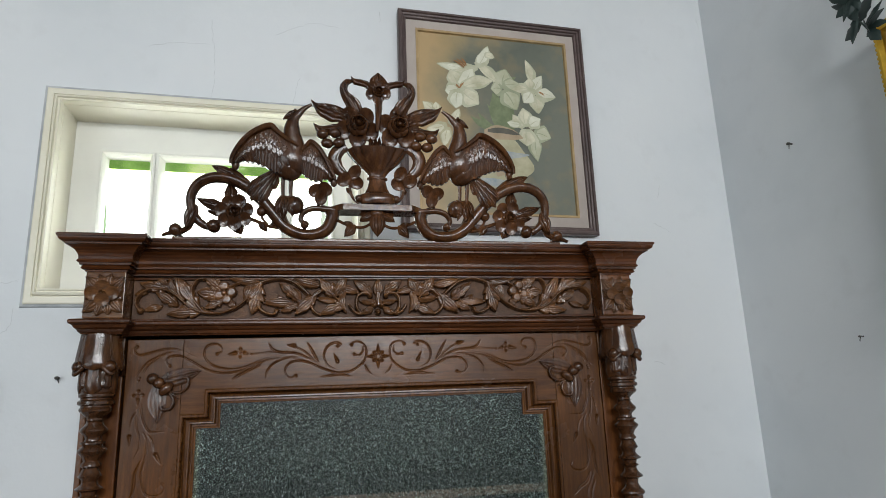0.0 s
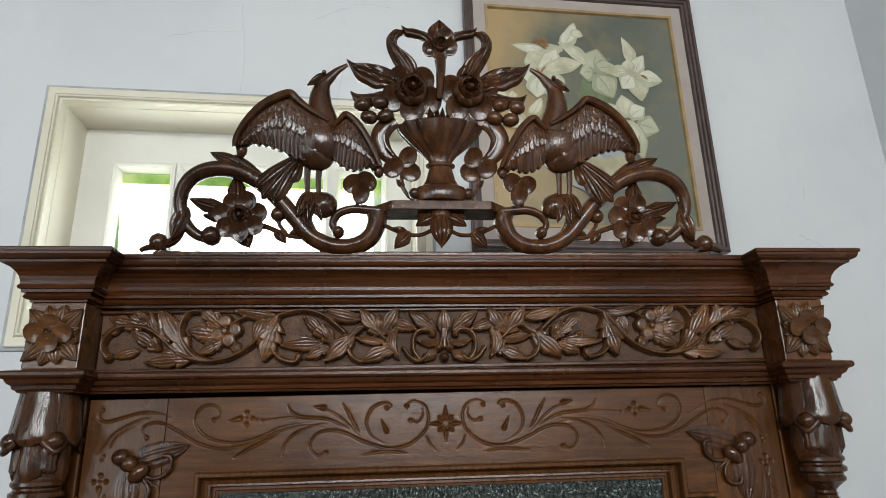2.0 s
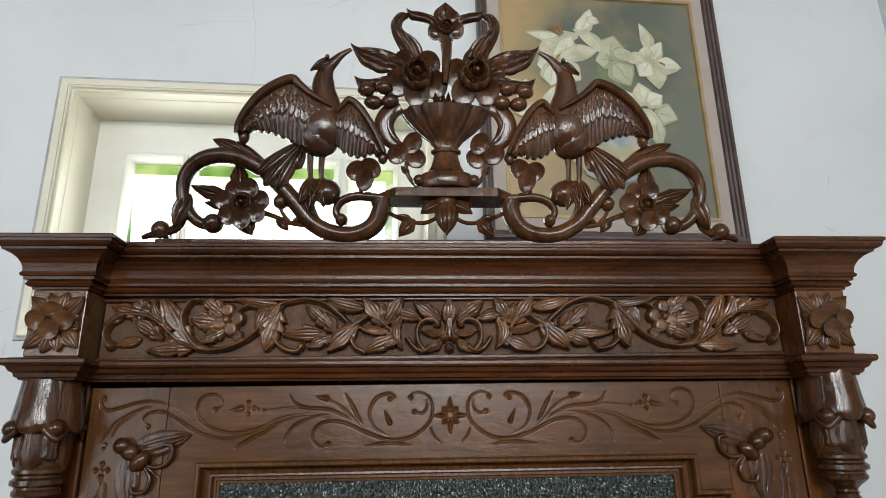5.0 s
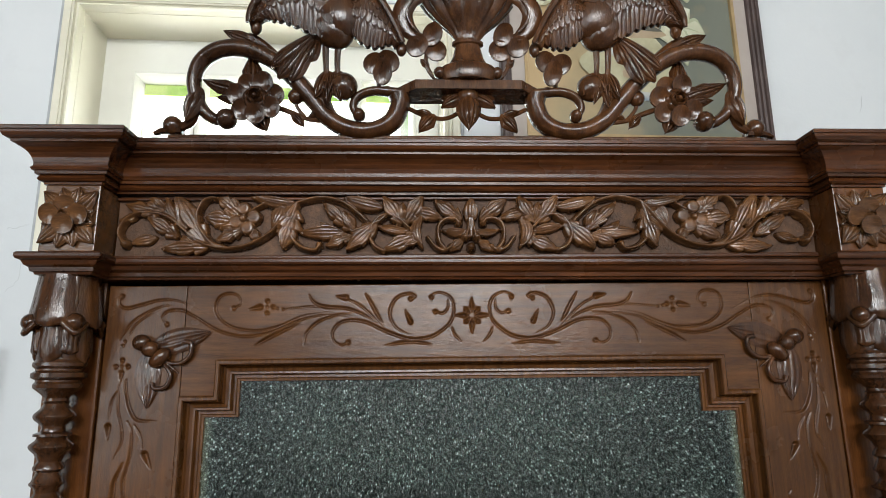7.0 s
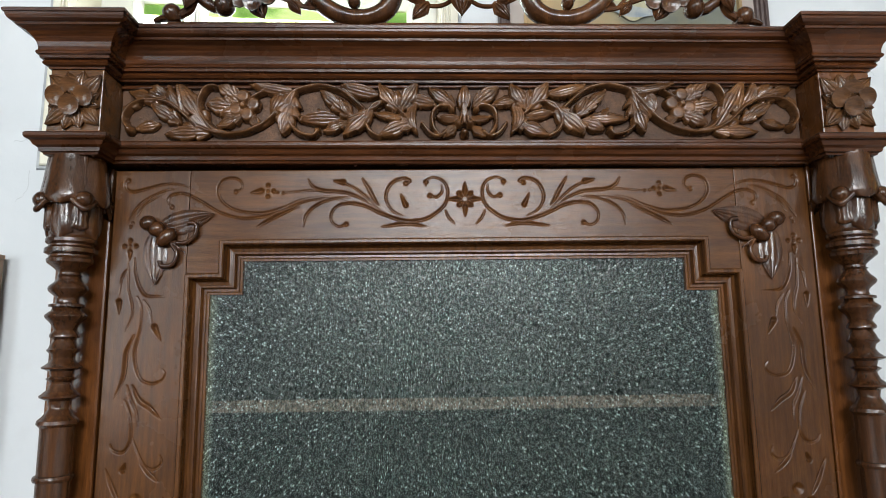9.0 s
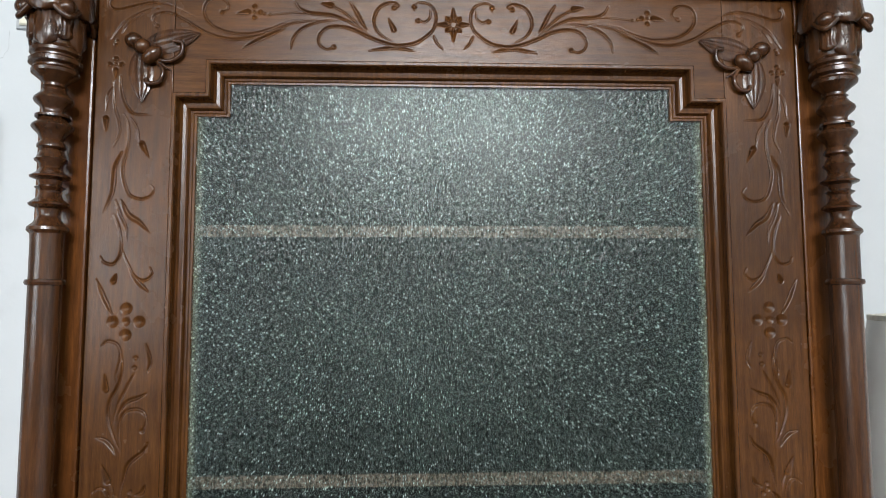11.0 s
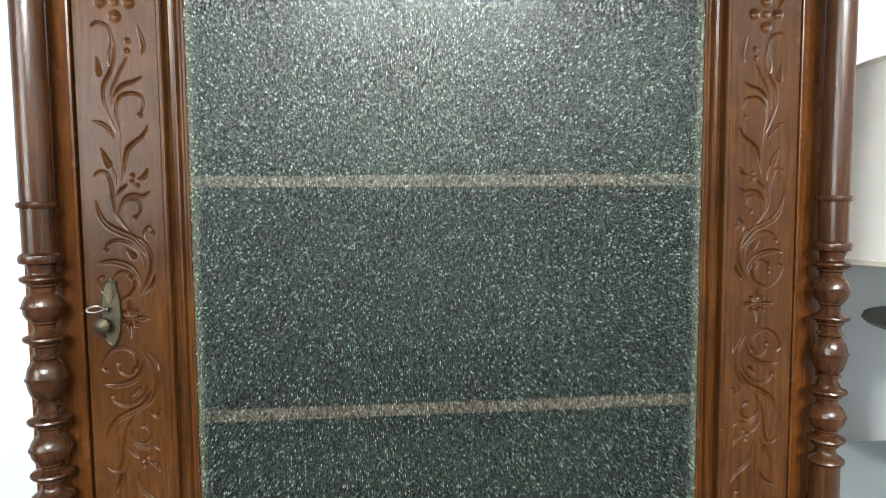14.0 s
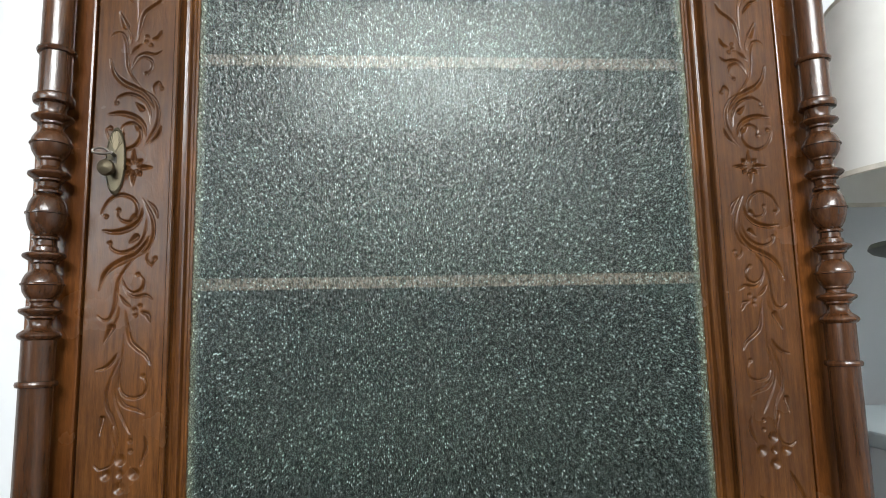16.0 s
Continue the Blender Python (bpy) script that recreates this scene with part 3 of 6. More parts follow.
class Relief:
    """A carved face: a fine grid of depths over a rectangle of the x-z plane."""

    def __init__(self, x0, x1, z0, z1, step):
        self.nx, self.nz = round((x1 - x0) / step) + 1, round((z1 - z0) / step) + 1
        self.x, self.z = np.linspace(x0, x1, self.nx), np.linspace(z0, z1, self.nz)
        self.h = np.zeros((self.nz, self.nx))

    def window(self, x, z, r):
        i0, i1 = np.searchsorted(self.x, (x - r, x + r))
        j0, j1 = np.searchsorted(self.z, (z - r, z + r))
        return slice(j0, j1), slice(i0, i1)

    def cut(self, x, z, r, depth):
        w = self.window(x, z, r)
        if self.h[w].size:
            d = ((self.x[w[1]][None] - x) ** 2 + (self.z[w[0]][:, None] - z) ** 2) / r ** 2
            self.h[w] = np.minimum(self.h[w], -depth * np.clip(1.15 - np.sqrt(d) * 1.15, 0, 1))

    def raise_(self, x, z, r, top):
        w = self.window(x, z, r)
        if self.h[w].size:
            d = ((self.x[w[1]][None] - x) ** 2 + (self.z[w[0]][:, None] - z) ** 2) / r ** 2
            self.h[w] = np.maximum(self.h[w], np.where(d < 1, top * np.sqrt(np.clip(1 - d, 0, 1)), -1))

    def dent(self, x, z, r, depth):
        w = self.window(x, z, r)
        d = ((self.x[w[1]][None] - x) ** 2 + (self.z[w[0]][:, None] - z) ** 2) / r ** 2
        self.h[w] -= depth * np.clip(1 - d, 0, 1)

    def groove(self, pts, r0=0.0011, r1=0.0007, mid=0.0022, depth=0.0030, n=14):
        mid *= 0.86
        c = smooth_curve(pts, n)
        for k, p in enumerate(c):
            t = k / (len(c) - 1)
            r = r0 + (r1 - r0) * t + (mid - (r0 + r1) / 2) * math.sin(math.pi * t)
            self.cut(p[0], p[1], r, depth * min(1.3, r / 0.0018))

    def drop(self, a, b, r=0.0045, depth=0.0055):
        """A chip-cut drop: pointed at a, round at b."""
        for t in np.linspace(0, 1, 14):
            self.cut(a[0] + (b[0] - a[0]) * t, a[1] + (b[1] - a[1]) * t, 0.0008 + (r - 0.0008) * t ** 0.8, depth * (0.3 + 0.7 * t))

    def stem(self, pts, r0, r1, top, n=12):
        c = smooth_curve(pts, n)
        for k, p in enumerate(c):
            t = k / (len(c) - 1)
            self.raise_(p[0], p[1], r0 + (r1 - r0) * t, top)

    def leaf(self, a, b, width, top, lobes=3, bend=0.0):
        """A carved leaf from a to b with a midrib, side veins and a lobed edge."""
        ax, az = a
        dx, dz = b[0] - ax, b[1] - az
        ln = math.hypot(dx, dz)
        dx, dz = dx / ln, dz / ln
        r = ln + width
        w = self.window((ax + b[0]) / 2, (az + b[1]) / 2, r * 0.75)
        gx, gz = self.x[w[1]][None] - ax, self.z[w[0]][:, None] - az
        u = (gx * dx + gz * dz) / ln
        v = -gx * dz + gz * dx - bend * np.sin(np.clip(u, 0, 1) * np.pi) * ln
        uu = np.clip(u, 0.001, 0.999)
        prof = np.sin(np.pi * uu ** 0.8) ** 0.75
        ph = (lobes + 1) * uu
        saw = np.where(ph < lobes, 0.56 + 0.50 * np.sin(np.pi / 2 * (ph % 1.0)) ** 0.8, 0.92) if lobes else 1.0
        half = width / 2 * prof * saw + 1e-5
        q = np.abs(v) / half
        inside = (q < 1) & (u > 0) & (u < 1)
        body = top * (0.80 + 0.20 * np.sqrt(np.clip(1 - q * q, 0, 1))) * (0.70 + 0.36 * np.sin(np.pi * uu * 0.8))
        vein = 0.0015 * np.exp(-((v / 0.0009) ** 2)) + 0.0010 * np.exp(-(((np.abs(v) - 0.46 * half) / 0.0009) ** 2)) * np.clip(uu * 5, 0, 1) * (half > 0.0035)
        flute = 0.0005 * (0.5 - 0.5 * np.cos(2.0 * np.pi * np.clip(q, 0, 1))) * np.clip(uu * 3, 0, 1) * np.clip((1 - uu) * 4, 0, 1) * (half > 0.003)
        fold = 0.0030 * np.clip(v / half, -1, 1) * (1 if int(ax * 1000) % 2 else -1) * (half > 0.003) * np.clip(uu * 4, 0, 1)
        new_h = body - vein - flute + fold
        self.h[w] = np.where(inside & (new_h > self.h[w] - 0.0012), new_h, self.h[w])

    def mesh(self, name, mat, parent, y, keep=None, label="", back=0.01, ground=None):
        """The face at depth y (relief comes forward), closed at its rim down to y + back."""
        X, Z = np.meshgrid(self.x, self.z)
        co = np.stack([X, y - self.h, Z], -1).reshape(-1, 3)
        idx = np.arange(self.nx * self.nz).reshape(self.nz, self.nx)
        q = np.stack([idx[:-1, :-1], idx[:-1, 1:], idx[1:, 1:], idx[1:, :-1]], -1)
        if keep is not None:
            q = q[keep((X[:-1, :-1] + X[1:, 1:]) / 2, (Z[:-1, :-1] + Z[1:, 1:]) / 2)]
        if ground is not None:
            hh = self.h
            q = q[np.maximum(np.maximum(hh[:-1, :-1], hh[1:, 1:]), np.maximum(hh[1:, :-1], hh[:-1, 1:])) > ground]
        q = q.reshape(-1, 4)
        # skirt along every open edge
        ed = np.concatenate([q[:, [0, 1]], q[:, [1, 2]], q[:, [2, 3]], q[:, [3, 0]]])
        key = np.sort(ed, 1)
        _, first, cnt = np.unique(key, axis=0, return_index=True, return_counts=True)
        rim = ed[first[cnt == 1]]
        low = co[rim].copy()
        low[:, :, 1] = y + back
        base = len(co)
        co = np.concatenate([co, low.reshape(-1, 3)])
        k = base + np.arange(len(rim)) * 2
        skirt = np.stack([rim[:, 1], rim[:, 0], k, k + 1], -1)
        me = bpy.data.meshes.new(name)
        faces = np.concatenate([q, skirt])
        me.vertices.add(len(co))
        me.vertices.foreach_set("co", co.ravel())
        me.loops.add(faces.size)
        me.loops.foreach_set("vertex_index", faces.ravel())
        me.polygons.add(len(faces))
        me.polygons.foreach_set("loop_start", np.arange(len(faces)) * 4)
        me.polygons.foreach_set("loop_total", np.full(len(faces), 4))
        me.update()
        me.validate()
        me.polygons.foreach_set("use_smooth", np.arange(len(faces)) < len(q))
        me.materials.append(mat)
        o = new(name, me)
        o.parent = parent
        if label:
            o["label"] = label
        return o


def star(rel, cx, cz, r, inner=0.25):
    """The eight-rayed chip-carved star."""
    for k in range(8):
        a = k * math.pi / 4
        long = r if k % 2 == 0 else r * 0.62
        d = (math.cos(a), math.sin(a))
        rel.drop((cx + d[0] * long, cz + d[1] * long), (cx + d[0] * r * 0.42, cz + d[1] * r * 0.42), r * 0.175, 0.0050)
        rel.cut(cx + d[0] * r * inner, cz + d[1] * r * inner, r * 0.09, 0.003)


def quad(rel, cx, cz, r, long=None):
    """Four drilled dots, one of them drawn out to a drop."""
    for k in range(4):
        a = k * math.pi / 2
        rel.cut(cx + r * math.cos(a), cz + r * math.sin(a), r * 0.47, 0.0040)
    rel.cut(cx, cz, r * 0.34, 0.0026)
    if long:
        rel.drop((cx + long[0], cz + long[1]), (cx, cz - r), r * 0.5, 0.004)


def rail_scroll(rel, s):
    """One half of the engraved scroll on the door's top rail."""
    def g(pts, *a, **k):
        rel.groove([(s * -x, z) for x, z in pts], *a, **k)

    def d(pts, *a):
        rel.drop(*[(s * -x, z) for x, z in pts], *a)

    g([(-0.444, 1.932), (-0.449, 1.929), (-0.448, 1.920), (-0.438, 1.916), (-0.421, 1.920), (-0.397, 1.926), (-0.372, 1.924), (-0.338, 1.908)], mid=0.0024)
    g([(-0.444, 1.877), (-0.428, 1.900), (-0.403, 1.915), (-0.384, 1.920)], mid=0.0018)
    g([(-0.431, 1.884), (-0.423, 1.898), (-0.403, 1.911)], mid=0.0016)
    g([(-0.387, 1.895), (-0.393, 1.903), (-0.388, 1.911), (-0.371, 1.913), (-0.350, 1.903), (-0.323, 1.887), (-0.293, 1.879), (-0.264, 1.882), (-0.235, 1.893), (-0.210, 1.902), (-0.180, 1.905), (-0.150, 1.899)], mid=0.0024)
    g([(-0.304, 1.915), (-0.296, 1.920), (-0.299, 1.930), (-0.310, 1.934), (-0.323, 1.929), (-0.327, 1.914), (-0.318, 1.899), (-0.299, 1.889), (-0.269, 1.886), (-0.242, 1.893), (-0.216, 1.904), (-0.181, 1.909)], mid=0.0024)
    g([(-0.240, 1.913), (-0.204, 1.916), (-0.176, 1.914)], mid=0.0014)
    g([(-0.275, 1.867), (-0.251, 1.881), (-0.222, 1.894)], mid=0.0036)
    g([(-0.214, 1.868), (-0.211, 1.882), (-0.199, 1.895), (-0.178, 1.904), (-0.153, 1.907)], mid=0.0022)
    g([(-0.209, 1.931), (-0.203, 1.922), (-0.190, 1.916), (-0.160, 1.913), (-0.139, 1.905), (-0.122, 1.895)], mid=0.0026)
    g([(-0.159, 1.925), (-0.144, 1.917), (-0.129, 1.904), (-0.113, 1.887)], mid=0.0018)
    g([(-0.137, 1.932), (-0.129, 1.919), (-0.121, 1.904), (-0.115, 1.895)], mid=0.0030)
    g([(-0.158, 1.870), (-0.168, 1.867), (-0.177, 1.874), (-0.177, 1.886), (-0.167, 1.896), (-0.150, 1.898), (-0.132, 1.894), (-0.109, 1.883), (-0.081, 1.874), (-0.058, 1.875), (-0.042, 1.882), (-0.027, 1.896), (-0.023, 1.914), (-0.029, 1.928), (-0.042, 1.933), (-0.052, 1.929), (-0.052, 1.922)], mid=0.0025)
    g([(-0.045, 1.908), (-0.038, 1.906), (-0.031, 1.913), (-0.031, 1.924)], mid=0.0018)
    g([(-0.080, 1.925), (-0.073, 1.928), (-0.082, 1.932), (-0.096, 1.927), (-0.104, 1.915), (-0.105, 1.902), (-0.097, 1.888), (-0.081, 1.879)], mid=0.0024)
    g([(-0.111, 1.866), (-0.078, 1.870), (-0.052, 1.866)], mid=0.0030)
    g([(-0.026, 1.887), (-0.022, 1.878), (-0.014, 1.869)], mid=0.0018)
    d([(-0.175, 1.929), (-0.162, 1.927)], 0.0042)
    d([(-0.086, 1.910), (-0.079, 1.895)], 0.0036)
    d([(-0.285, 1.913), (-0.271, 1.916)], 0.0042)
    for p in [(-0.387, 1.895), (-0.304, 1.915), (-0.158, 1.870), (-0.052, 1.927), (-0.047, 1.908), (-0.079, 1.925), (-0.446, 1.931)]:
        rel.cut(s * -p[0], p[1], 0.0036, 0.003)
    for p in [(-0.249, 1.914), (-0.242, 1.913), (-0.437, 1.874), (-0.439, 1.869)]:
        rel.cut(s * -p[0], p[1], 0.0024, 0.0022)
    c = [(-0.262, 1.916)][0]
    quad(rel, s * -c[0], c[1], 0.0075)


def stile_scroll(rel, s, t):
    """The engraved climbing scroll of a stile, from the middle star to the corner; s mirrors it sideways, t upside down."""
    def at(p):
        return (s * (-0.411 + p[0]), 1.12 + t * p[1])

    def g(pts, *a, **k):
        rel.groove([at(p) for p in pts], *a, **k)

    def d(pts, *a):
        rel.drop(*[at(p) for p in pts], *a)

    # upper stretch
    g([(-0.030, 0.692), (-0.035, 0.681), (-0.037, 0.661)], mid=0.0018)
    d([(-0.036, 0.635), (-0.037, 0.651)], 0.0042)
    g([(-0.028, 0.699), (-0.026, 0.668), (-0.021, 0.650), (-0.019, 0.632), (-0.026, 0.614)], mid=0.0022)
    g([(-0.020, 0.707), (-0.018, 0.687), (-0.011, 0.668), (-0.001, 0.658), (0.021, 0.657)], mid=0.0028)
    g([(-0.014, 0.657), (-0.008, 0.643), (-0.007, 0.621), (-0.010, 0.603), (-0.013, 0.585), (-0.010, 0.567), (-0.003, 0.552), (0.011, 0.547), (0.023, 0.551), (0.027, 0.559), (0.023, 0.565)], mid=0.0024)
    g([(-0.005, 0.652), (0.003, 0.639), (0.007, 0.621)], mid=0.0018)
    d([(0.019, 0.601), (0.010, 0.618)], 0.0045)
    g([(-0.015, 0.608), (-0.023, 0.588), (-0.024, 0.570), (-0.026, 0.552), (-0.035, 0.529)], mid=0.0040)
    g([(-0.013, 0.545), (-0.004, 0.527), (0.010, 0.517), (0.024, 0.503)], mid=0.0044)
    g([(-0.020, 0.545), (-0.014, 0.527), (-0.006, 0.510), (-0.004, 0.492)], mid=0.0022)
    g([(-0.022, 0.527), (-0.014, 0.506), (-0.011, 0.481)], mid=0.0018)
    # round the four-dot flower
    g([(-0.036, 0.473), (-0.032, 0.466), (-0.020, 0.464), (-0.012, 0.477), (-0.013, 0.505), (-0.021, 0.531)], mid=0.0022)
    g([(0.026, 0.459), (0.028, 0.450), (0.019, 0.443), (0.007, 0.448), (-0.003, 0.466), (-0.012, 0.488)], mid=0.0022)
    d([(-0.016, 0.451), (-0.019, 0.442)], 0.0040)
    g([(-0.040, 0.444), (-0.029, 0.419), (-0.018, 0.398)], mid=0.0036)
    g([(0.003, 0.450), (0.013, 0.439), (0.025, 0.428)], mid=0.0036)
    g([(-0.030, 0.362), (-0.023, 0.367), (-0.011, 0.362), (-0.007, 0.346), (-0.011, 0.325), (-0.008, 0.308)], mid=0.0022)
    g([(0.024, 0.363), (0.030, 0.342), (0.027, 0.328)], mid=0.0030)
    # lower stretch, down to the star
    g([(-0.010, 0.362), (-0.005, 0.344), (-0.005, 0.325), (-0.011, 0.307), (-0.018, 0.293), (-0.019, 0.273), (-0.012, 0.251), (-0.004, 0.234)], mid=0.0026)
    g([(0.010, 0.325), (0.002, 0.310), (-0.008, 0.288), (-0.012, 0.266)], mid=0.0020)
    g([(0.026, 0.302), (0.016, 0.297), (0.003, 0.292), (-0.005, 0.281), (-0.007, 0.266)], mid=0.0030)
    g([(0.023, 0.257), (0.027, 0.267), (0.025, 0.278), (0.016, 0.283), (0.003, 0.281), (-0.004, 0.271), (-0.005, 0.255), (-0.002, 0.232), (-0.001, 0.206)], mid=0.0024)
    g([(-0.032, 0.249), (-0.022, 0.246), (-0.014, 0.238), (-0.009, 0.229)], mid=0.0030)
    g([(0.031, 0.243), (0.025, 0.232), (0.014, 0.223), (0.006, 0.214), (0.002, 0.197), (-0.001, 0.177)], mid=0.0036)
    g([(-0.014, 0.194), (-0.010, 0.184), (-0.009, 0.172)], mid=0.0018)
    g([(-0.034, 0.183), (-0.028, 0.188), (-0.020, 0.186), (-0.015, 0.173), (-0.013, 0.151), (-0.010, 0.136), (-0.001, 0.121), (0.009, 0.109)], mid=0.0026)
    g([(0.029, 0.191), (0.025, 0.182), (0.017, 0.179)], mid=0.0038)
    g([(0.030, 0.163), (0.022, 0.158), (0.011, 0.160), (0.001, 0.156), (-0.006, 0.145)], mid=0.0026)
    g([(0.013, 0.132), (0.019, 0.140), (0.017, 0.150), (0.007, 0.155), (-0.002, 0.149), (-0.008, 0.136)], mid=0.0024)
    g([(0.004, 0.172), (-0.003, 0.166), (-0.009, 0.158)], mid=0.0026)
    g([(-0.034, 0.151), (-0.029, 0.133), (-0.019, 0.121), (-0.004, 0.113), (0.008, 0.107), (0.018, 0.095), (0.024, 0.084)], mid=0.0052)
    g([(0.032, 0.112), (0.028, 0.120), (0.022, 0.114), (0.023, 0.105)], mid=0.0022)
    g([(0.012, 0.108), (0.023, 0.098), (0.029, 0.081), (0.027, 0.062), (0.021, 0.048), (0.014, 0.035)], mid=0.0030)
    g([(-0.024, 0.092), (-0.022, 0.099), (-0.011, 0.104), (0.002, 0.101), (0.013, 0.092), (0.019, 0.077), (0.020, 0.062)], mid=0.0026)
    g([(-0.033, 0.076), (-0.021, 0.078), (-0.008, 0.076), (0.004, 0.070), (0.012, 0.059), (0.014, 0.048)], mid=0.0048)
    g([(-0.015, 0.051), (-0.015, 0.059), (-0.009, 0.064), (0.000, 0.064), (0.007, 0.055), (0.007, 0.044), (0.000, 0.034), (-0.013, 0.030), (-0.026, 0.036), (-0.033, 0.047), (-0.035, 0.056), (-0.030, 0.059)], mid=0.0028)
    g([(0.033, 0.060), (0.029, 0.048), (0.020, 0.038)], mid=0.0030)
    d([(-0.025, 0.216), (-0.017, 0.197)], 0.0050)
    d([(-0.025, 0.326), (-0.023, 0.307)], 0.0042)
    d([(0.000, 0.092), (0.008, 0.084)], 0.0045)
    d([(0.000, 0.062), (0.005, 0.058)], 0.0042)
    for p in [(0.023, 0.257), (0.012, 0.132), (0.032, 0.112), (-0.024, 0.092), (-0.015, 0.050), (-0.030, 0.058), (0.011, 0.183), (0.016, 0.171), (0.010, 0.176), (0.012, 0.346), (0.011, 0.334)]:
        rel.cut(*at(p), 0.0034, 0.003)


STEP = 0.00102
for s in (-1, 1):
    x0, x1 = sorted((s * DX, s * OX))
    r = Relief(x0, x1, 0.50, DTOP, STEP)
    rail_scroll(r, s)
    stile_scroll(r, -s, 1)
    stile_scroll(r, -s, -1)
    star(r, s * 0.4105, 1.126, 0.0240)
    quad(r, s * 0.4125, 1.511, 0.0165)
    quad(r, s * 0.411, 0.7475, 0.0165)
    quad(r, s * 0.438, 1.843, 0.0075, (0.0, -0.018))
    r.mesh("stile", WOOD_V, door, 0.0, back=0.027)
r = Relief(-OX + 0.0006, OX - 0.0006, NTOP, DTOP, STEP)
rail_scroll(r, 1)
rail_scroll(r, -1)
star(r, 0.0, 1.903, 0.023)
r.mesh("top_rail", WOOD_H, door, 0.0, keep=lambda X, Z: (Z > OTOP) | (np.abs(X) > NX), back=0.027)
for s in (-1, 1):
    x0, x1 = sorted((s * DX, s * OX))
    part("stile_foot", boxed(x0, x1, 0.0, 0.0265, OBOT, 0.4995), WOOD_V, door)

# frieze
r = Relief(-BLK0 + 0.002, BLK0 - 0.002, 1.9775, 2.0575, 0.00105)


def frieze_half(rel, s):
    T = 0.011

    def at(p):
        return (s * -p[0], 2.0200 + p[1])

    def st(pts, a, b, top=T):
        rel.stem([at(p) for p in pts], a * 1.25, b * 1.25, top * 1.25)

    def lf(pts, w, top=T, lobes=3, bend=0.0):
        rel.leaf(at(pts[0]), at(pts[1]), w * 1.26, top * 1.45, lobes, -s * bend)

    def ball(pts, rr, top=0.012):
        for p in pts:
            rel.raise_(*at(p), rr, top)

    lf([(-0.395, 0.017), (-0.447, 0.029)], 0.017, lobes=3, top=0.0080, bend=0.00)
    lf([(-0.396, 0.021), (-0.418, 0.040)], 0.011, lobes=1, top=0.0070, bend=0.00)
    lf([(-0.429, 0.017), (-0.455, 0.007)], 0.010, lobes=1, top=0.0050, bend=0.00)
    lf([(-0.367, -0.006), (-0.382, 0.041)], 0.017, lobes=0, top=0.0095, bend=-0.10)
    lf([(-0.376, 0.003), (-0.394, 0.041)], 0.012, lobes=0, top=0.0085, bend=0.12)
    lf([(-0.339, -0.024), (-0.379, 0.042)], 0.019, lobes=2, top=0.0100, bend=0.00)
    lf([(-0.351, -0.007), (-0.368, 0.033)], 0.009, lobes=0, top=0.0085, bend=0.00)
    lf([(-0.376, -0.014), (-0.417, 0.011)], 0.016, lobes=2, top=0.0080, bend=0.00)
    lf([(-0.378, -0.016), (-0.397, 0.002)], 0.009, lobes=0, top=0.0070, bend=0.00)
    lf([(-0.404, -0.014), (-0.436, -0.023)], 0.011, lobes=1, top=0.0060, bend=0.00)
    lf([(-0.334, -0.028), (-0.396, -0.031)], 0.016, lobes=2, top=0.0090, bend=0.00)
    lf([(-0.357, -0.026), (-0.372, -0.013)], 0.011, lobes=0, top=0.0070, bend=0.00)
    lf([(-0.300, 0.015), (-0.330, 0.041)], 0.017, lobes=3, top=0.0080, bend=0.00)
    lf([(-0.304, 0.021), (-0.310, 0.038)], 0.010, lobes=1, top=0.0080, bend=0.00)
    lf([(-0.306, 0.006), (-0.344, 0.011)], 0.019, lobes=2, top=0.0080, bend=0.00)
    lf([(-0.302, 0.000), (-0.326, -0.004)], 0.011, lobes=1, top=0.0070, bend=0.00)
    lf([(-0.295, -0.004), (-0.329, -0.020)], 0.014, lobes=2, top=0.0080, bend=0.00)
    lf([(-0.285, -0.004), (-0.273, -0.022)], 0.011, lobes=1, top=0.0070, bend=0.00)
    lf([(-0.224, 0.027), (-0.287, 0.038)], 0.011, lobes=0, top=0.0100, bend=0.03)
    lf([(-0.245, 0.028), (-0.257, -0.005)], 0.015, lobes=1, top=0.0090, bend=0.00)
    lf([(-0.227, 0.029), (-0.248, 0.016)], 0.010, lobes=1, top=0.0080, bend=0.00)
    lf([(-0.226, 0.022), (-0.242, -0.033)], 0.023, lobes=3, top=0.0105, bend=0.00)
    lf([(-0.228, 0.013), (-0.252, -0.011)], 0.010, lobes=1, top=0.0090, bend=0.00)
    lf([(-0.164, -0.009), (-0.222, -0.011)], 0.015, lobes=1, top=0.0090, bend=0.00)
    lf([(-0.152, -0.008), (-0.193, 0.030)], 0.015, lobes=3, top=0.0095, bend=0.00)
    lf([(-0.151, -0.005), (-0.166, 0.019)], 0.012, lobes=1, top=0.0090, bend=0.00)
    lf([(-0.155, -0.013), (-0.188, -0.028)], 0.014, lobes=2, top=0.0090, bend=0.00)
    lf([(-0.182, -0.008), (-0.196, 0.004)], 0.008, lobes=0, top=0.0080, bend=0.00)
    lf([(-0.114, 0.023), (-0.166, 0.036)], 0.014, lobes=0, top=0.0105, bend=0.03)
    lf([(-0.087, 0.000), (-0.115, 0.039)], 0.018, lobes=2, top=0.0105, bend=0.00)
    lf([(-0.085, 0.001), (-0.062, 0.039)], 0.018, lobes=2, top=0.0105, bend=0.00)
    lf([(-0.087, 0.001), (-0.089, 0.031)], 0.011, lobes=0, top=0.0090, bend=0.00)
